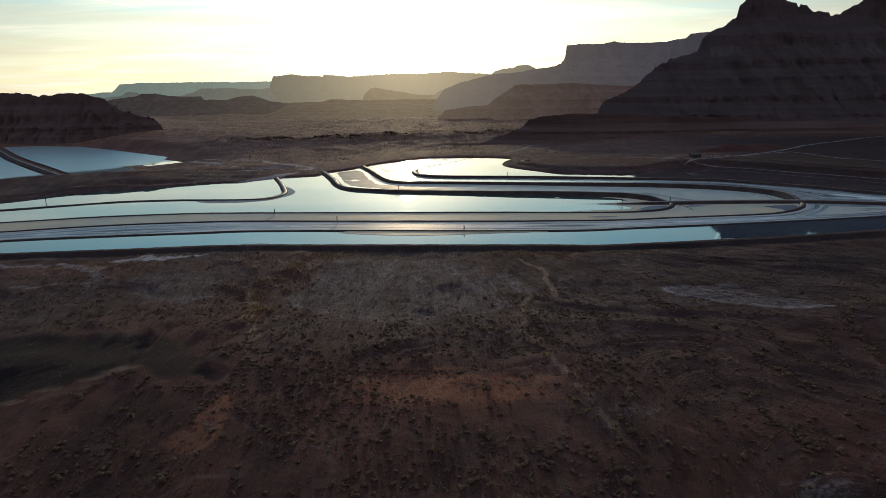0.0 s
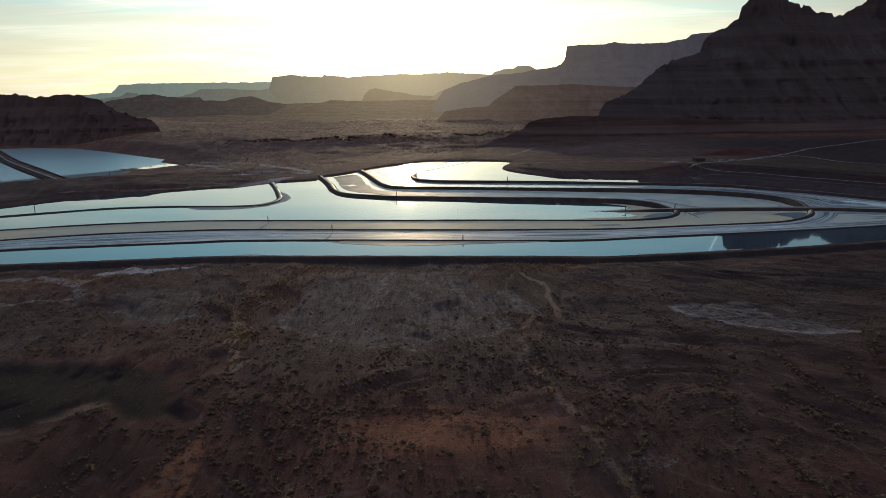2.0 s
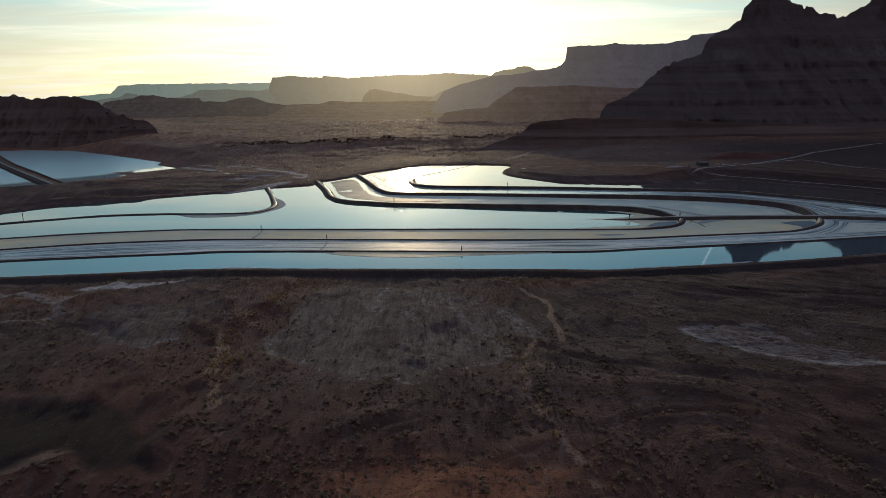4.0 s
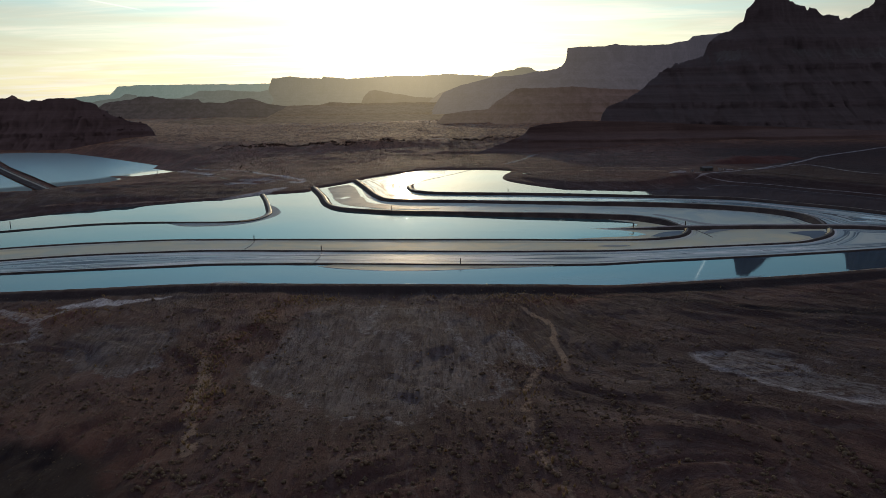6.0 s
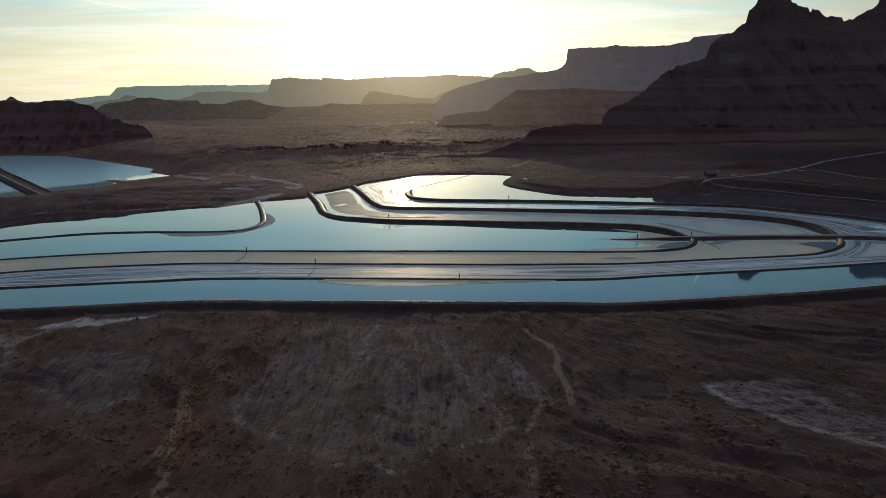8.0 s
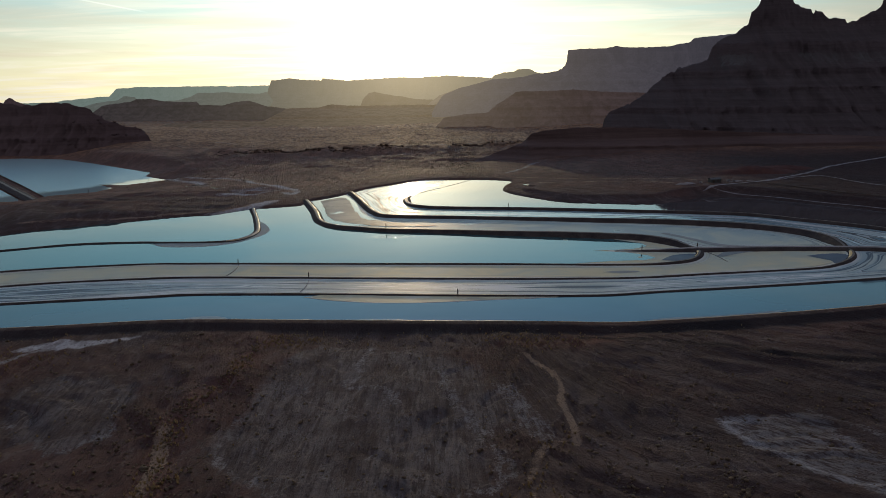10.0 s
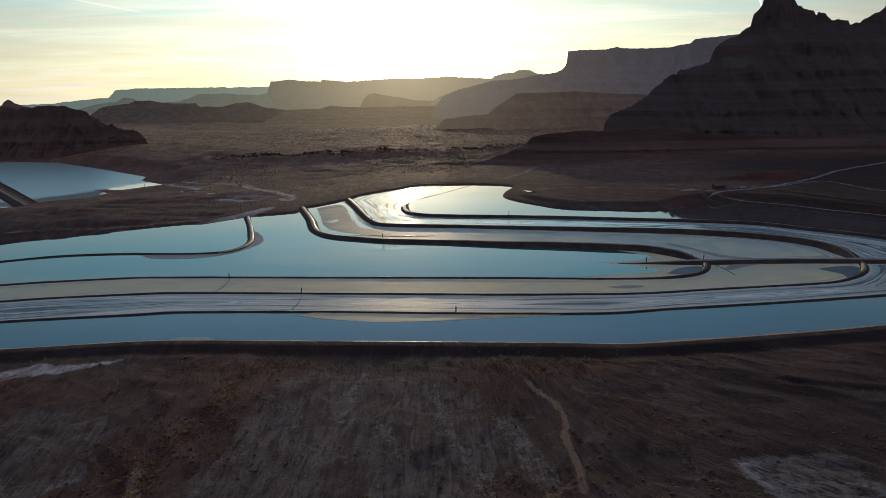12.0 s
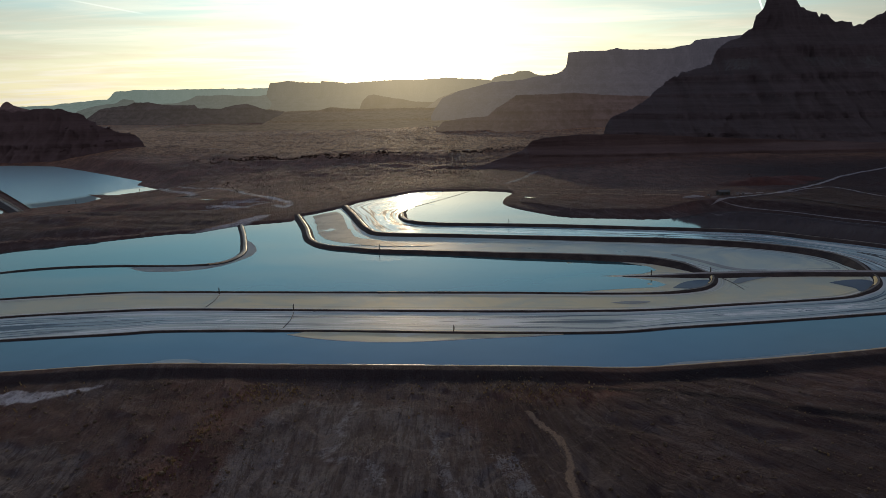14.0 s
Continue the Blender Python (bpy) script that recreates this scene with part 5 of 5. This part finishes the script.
def pump_house(x, y):
    root = new("pump_house")
    part("wall", box(bmesh.new(), 0, 0, 1.5, 9, 5, 3.0), M_SHED, root)
    bm = bmesh.new()
    prof = [(-2.9, 2.9), (0, 4.1), (2.9, 2.9), (2.9, 3.05), (0, 4.27), (-2.9, 3.05)]
    ends = [[bm.verts.new((sx, py, pz)) for py, pz in prof] for sx in (-4.9, 4.9)]
    for k in range(6):
        bm.faces.new((ends[0][k], ends[0][(k + 1) % 6], ends[1][(k + 1) % 6], ends[1][k]))
    for e in ends:
        bm.faces.new((e[0], e[1], e[4], e[5]))
        bm.faces.new((e[1], e[2], e[3], e[4]))
    part("roof", bm, M_ROOF, root, "grey-green sheet metal roof")
    part("door", box(bmesh.new(), -2.0, -2.53, 1.15, 1.4, 0.1, 2.3), M_TIMBER, root)
    win = part("window", box(bmesh.new(), 1.8, -2.53, 1.7, 1.6, 0.1, 0.9), M_TIMBER, root)
    root.matrix_basis = pose(x, y, float(lay(x, y)) - 0.1, 0, 0, 8) @ Matrix.Scale(0.8, 4)
    return tagged(root, "small grey-green pump house with metal roof", "shed")


pump_house(187, 506)


def tank(x, y, r, h):
    root = new("storage_tank")
    bm = bmesh.new()
    bmesh.ops.create_cone(bm, cap_ends=True, segments=20, radius1=r, radius2=r, depth=h, matrix=Matrix.Translation((0, 0, h / 2)))
    part("shell", bm, M_ROAD, root)
    bm = bmesh.new()
    bmesh.ops.create_cone(bm, cap_ends=True, segments=20, radius1=r * 1.02, radius2=r * 0.2, depth=h * 0.2, matrix=Matrix.Translation((0, 0, h * 1.09)))
    part("lid", bm, M_ROOF, root)
    root.matrix_basis = pose(x, y, float(lay(x, y)) - 0.1)
    return tagged(root, "pale round storage tank beside the pump house", "tank", group="tanks by the pump house")


for x, y, r, h in ((196, 505, 1.1, 1.6), (199.5, 504.5, 0.9, 1.3), (176, 502, 0.9, 1.2), (170, 501, 0.8, 1.0)):
    tank(x, y, r, h)


def mound(x, y, rx, ry, h, material, label, seed):
    a = np.linspace(0, 2 * math.pi, 33)
    r = np.linspace(0, 1, 9)[:, None]
    wob = 1 + 0.35 * fbm(np.cos(a) * 1.5 + 5, np.sin(a) * 1.5, seed, 3)[None, :]
    wob[:, -1] = wob[:, 0]
    X, Y = x + rx * r * np.cos(a) * wob, y + ry * r * np.sin(a) * wob
    Z = lay(X, Y) - 0.3 + h * (1 - r ** 1.6) * (1 + 0.5 * fbm(X / 5.0, Y / 5.0, seed, 4)) + 0 * X
    return tagged(new("earth_mound", grid_mesh("earth_mound", X, Y, Z, material)), label, "mound")


mound(236, 556, 34, 14, 5.0, M_RED, "red earth mound behind the pump house", 3)
mound(262, 572, 26, 12, 4.0, M_RED, "red earth mound beside the road", 4)
for k, (x, y, r) in enumerate(((166, 500, 8.0), (178, 497, 4.0), (203, 508, 5.5), (213, 511, 4.0), (209, 502, 3.0))):
    mound(x, y, r, 0.4 * r, 0.16 * r, M_ROAD, "low heap of pale gravel beside the pump house", 5 + k)


# ---- shrubs ----
def clump(lobes, seed, tufts=0, blunt=0.45):
    """One low shrub: a few uneven lobes of twigs, with loose tufts standing out of them."""
    rnd = random.Random(seed)
    bm = bmesh.new()
    for k in range(lobes):
        a, d = rnd.uniform(0, 6.28), (0 if k == 0 else rnd.uniform(0.25, 0.5))
        r = rnd.uniform(0.32, 0.5)
        got = bmesh.ops.create_icosphere(bm, subdivisions=1, radius=r, matrix=Matrix.Translation((math.cos(a) * d, math.sin(a) * d, r * 0.55)) @ Matrix.Diagonal((1, 1, 0.85, 1)))
        for v in got["verts"]:
            v.co += Vector((rnd.uniform(-1, 1), rnd.uniform(-1, 1), rnd.uniform(-0.7, 1))) * r * blunt
    for k in range(tufts):
        a, up = rnd.uniform(0, 6.28), rnd.uniform(0.15, 1.45)
        way = Vector((math.cos(a) * math.cos(up), math.sin(a) * math.cos(up), math.sin(up)))
        side = way.cross(Vector((rnd.uniform(-1, 1), rnd.uniform(-1, 1), 0.3))).normalized() * rnd.uniform(0.05, 0.11)
        foot, tip = way * rnd.uniform(0.2, 0.35), way * rnd.uniform(0.5, 0.78)
        bm.faces.new([bm.verts.new(q) for q in (foot - side, foot + side, tip)])
    bm.verts.index_update()
    co = np.array([tuple(v.co) for v in bm.verts])
    tri = np.array([[v.index for v in f.verts] for f in bm.faces])
    bm.free()
    return co, tri


def scatter(name, x, y, size, material, label, category, variants, seed, tall=1.0, z=None):
    rng = np.random.default_rng(seed)
    z = (lay(x, y) if z is None else z) - 0.04
    which = rng.integers(0, len(variants), len(x))
    V, F, base = [], [], 0
    for k, (co, tri) in enumerate(variants):
        i = np.where(which == k)[0]
        a = rng.uniform(0, 6.28, len(i))
        c, s_, m = np.cos(a)[:, None], np.sin(a)[:, None], size[i][:, None]
        px = x[i][:, None] + m * (co[None, :, 0] * c - co[None, :, 1] * s_)
        py = y[i][:, None] + m * (co[None, :, 0] * s_ + co[None, :, 1] * c)
        pz = z[i][:, None] + m * co[None, :, 2] * tall
        V.append(np.stack([px, py, pz], -1).reshape(-1, 3))
        F.append((tri[None] + (np.arange(len(i)) * len(co))[:, None, None] + base).reshape(-1, 3))
        base += len(i) * len(co)
    V, F = np.concatenate(V), np.concatenate(F)
    me = bpy.data.meshes.new(name)
    me.vertices.add(len(V))
    me.vertices.foreach_set("co", V.astype(np.float32).ravel())
    me.loops.add(F.size)
    me.loops.foreach_set("vertex_index", F.astype(np.int32).ravel())
    me.polygons.add(len(F))
    me.polygons.foreach_set("loop_start", np.arange(0, F.size, 3, dtype=np.int32))
    me.update(calc_edges=True)
    me.materials.append(material)
    return tagged(new(name, me), label, category, kind="stuff")


def near_shrubs():
    rng = np.random.default_rng(7)
    n = 115000
    y = 55 + 172 * rng.random(n) ** 1.0
    x = (rng.random(n) * 2 - 1) * (35 + 0.72 * y)
    salt, grey, track, red = ground_masks(x, y)
    clus = step(fbm(x / 14.0, y / 14.0, 91, 4), -0.25, 0.35)
    lean = flow_across(x, y)
    lines = 0.5 * step(0.10 - np.abs(fbm(lean / 11.0, y / 60.0, 93, 3)), 0.04, 0.08)
    for row in SHRUB_ROWS:
        lines = np.maximum(lines, 1.5 * np.exp(-(line_distance(x + 2.5 * fbm(x / 9, y / 9, 97, 3), y, spline(row, 2.0)) / 0.8) ** 2))
    off = line_distance(x, y, spline(BRUSH, 4.0))
    brush = 0.5 * np.exp(-(off / 2.6) ** 2) + 0.45 * np.exp(-((x + 51) / 5.0) ** 2 - ((y - 178) / 16.0) ** 2)
    hollow = signed_distance(x, y, smooth_loop(WASH))
    keep = rng.random(n) < (0.6 * brush + (0.02 + 0.17 * clus * (1 - 0.7 * step(x, 25, 40)) + 0.6 * lines) * (1 - 0.9 * grey) * (1 - salt) * (1 - track) * (1 - 0.6 * step(y, 165, 205)))
    keep &= hollow > 1.0
    x, y = x[keep], y[keep]
    size = (0.20 + 0.42 * rng.random(len(x)) ** 1.9) * (1 + 0.5 * (rng.random(len(x)) > 0.93))
    close = y < 118
    for pick, kinds in ((close, [clump(3, k, 26) for k in range(9)]), (~close, [clump(2, 20 + k, 8) for k in range(7)])):
        scatter("shrubs", x[pick], y[pick], size[pick], M_SHRUB, "low dry olive desert shrubs scattered over red soil", "shrubs", kinds, 11)


near_shrubs()


def small_growth():
    """Stones, seedlings and dead twigs a hand or two wide, over all of the near slope."""
    rng = np.random.default_rng(31)
    n = 48000
    y = 58 + 168 * rng.random(n)
    x = (rng.random(n) * 2 - 1) * (30 + 0.66 * y)
    salt, grey, track, red = ground_masks(x, y)
    keep = rng.random(n) < (0.16 + 0.45 * step(fbm(x / 8.0, y / 8.0, 75, 4), -0.1, 0.35)) * (1 - 0.7 * track) * (1 - 0.6 * salt)
    x, y = x[keep], y[keep]
    size = 0.10 + 0.22 * rng.random(len(x)) ** 2
    scatter("seedlings", x, y, size, M_SEEDLING, "small dry seedlings and stones over the slope", "seedlings", [clump(1, 100 + k, 0, 0.6) for k in range(6)], 33, 1.1)


small_growth()


def tuft(seed):
    """A bunch of dry grass: blades that lean out from one foot."""
    rnd = random.Random(seed)
    bm = bmesh.new()
    for k in range(13):
        a, lean = rnd.uniform(0, 6.28), rnd.uniform(0.1, 0.55)
        foot = Vector((rnd.uniform(-0.12, 0.12), rnd.uniform(-0.12, 0.12), 0))
        tip = foot + Vector((math.cos(a) * lean, math.sin(a) * lean, rnd.uniform(0.6, 1.0)))
        side = Vector((-math.sin(a), math.cos(a), 0)) * rnd.uniform(0.1, 0.2)
        bm.faces.new([bm.verts.new(q) for q in (foot - side, foot + side, tip)])
    bm.verts.index_update()
    co = np.array([tuple(v.co) for v in bm.verts])
    tri = np.array([[v.index for v in f.verts] for f in bm.faces])
    bm.free()
    return co, tri


def golden_grass():
    """Dry grass that follows the gullies and the foot of the near bank."""
    rng = np.random.default_rng(17)
    n = 60000
    y = 66 + 163 * rng.random(n)
    x = -130 + 230 * rng.random(n)
    wob = 3 * fbm(x / 9.0, y / 9.0, 71, 4)
    want = 0.55 * np.exp(-(line_distance(x + wob, y, spline(BRUSH, 4.0)) / 2.0) ** 2)
    want = want + 0.5 * np.exp(-((x + 36 + wob) / 7.0) ** 2 - ((y - 219) / 6.0) ** 2) + 0.35 * np.exp(-((x - 26 + 2 * wob) / 11.0) ** 2 - ((y - 216) / 6.0) ** 2)
    want = want + 0.25 * np.exp(-((x + 108 + 2 * wob) / 14.0) ** 2 - ((y - 206) / 12.0) ** 2) + 0.05 * np.exp(-((x - 5) / 60.0) ** 2 - ((y - 222) / 5.0) ** 2)
    want = want + 0.22 * np.exp(-(line_distance(x + 0.5 * wob, y, spline(PATH_3, 3.0)) / 2.2) ** 2) + 0.3 * np.exp(-(line_distance(x + 0.7 * wob, y, spline(PATH_2, 3.0)) / 1.6) ** 2)
    want = want + 0.012 * step(fbm(x / 11.0, y / 11.0, 73, 4), 0.05, 0.4)
    salt = ground_masks(x, y)[0]
    keep = rng.random(n) < want * (1 - step(salt, 0.2, 0.5))
    x, y = x[keep], y[keep]
    size = rng.uniform(0.3, 0.75, len(x))
    scatter("dry_grass", x, y, size, M_GOLD, "golden dry grass along gullies and the near bank", "grass", [tuft(60 + k) for k in range(6)], 19)


golden_grass()


def valley_scrub():
    rng = np.random.default_rng(9)
    n = 90000
    y = 510 + 1100 * rng.random(n) ** 1.3
    x = (rng.random(n) * 2 - 1) * (0.72 * y)
    wash = np.exp(-((y - 985 - 0.1 * x - 40 * fbm(x / 90.0, y / 90.0, 98, 3)) / 26) ** 2) * step(fbm(x / 45.0, y / 70.0, 99, 4), -0.3, 0.1) * step(x, -330, -280) * (1 - step(x, 60, 200))
    keep = rng.random(n) < 0.22 * step(fbm(x / 60.0, y / 60.0, 95, 4), -0.1, 0.4) * step(y, 560, 760) + 0.95 * wash
    for loop in LAKES:
        keep &= signed_distance(x, y, loop) > 12
    keep &= signed_distance(x, y, OUTLINE) > 10
    keep &= line_distance(x, y, np.array([(167, 462), (204, 486), (313, 590), (449, 698)], float)) > 8
    x, y, w = x[keep], y[keep], wash[keep]
    size = rng.uniform(0.4, 1.0, len(x)) * (1 + 4.0 * w * rng.random(len(x)) ** 2)
    scatter("scrub", x, y, size, M_SCRUB, "dark scrub along the valley floor", "scrub", [clump(3, 40 + k, 6) for k in range(5)], 13, 1.1)


valley_scrub()


def rubble(name, count, x0, x1, y0, y1, big, material, seed):
    """Fallen blocks and brush on the slopes of a butte."""
    faces = [ob for ob in bpy.data.objects if ob.parent and ob.parent.name == name]
    trees = [BVHTree.FromPolygons([v.co for v in ob.data.vertices], [q.vertices for q in ob.data.polygons]) for ob in faces]
    rng = np.random.default_rng(seed)
    x, y = rng.uniform(x0, x1, count), rng.uniform(y0, y1, count)
    z = np.full(count, -40.0)
    for i in range(count):
        for tree in trees:
            at = tree.ray_cast(Vector((x[i], y[i], 400.0)), Vector((0, 0, -1)))[0]
            if at:
                z[i] = max(z[i], at.z)
    keep = z > lay(x, y)
    size = big * rng.random(count) ** 2.5 + 0.7
    scatter("rubble", x[keep], y[keep], size[keep], material, "fallen sandstone blocks and brush on a butte", "rubble", [clump(2, 80 + k, 0, 0.6) for k in range(6)], seed, 0.9, z[keep])


rubble("low_butte", 260, -600, -455, 1080, 1215, 4.5, M_LOW_BUTTE, 23)
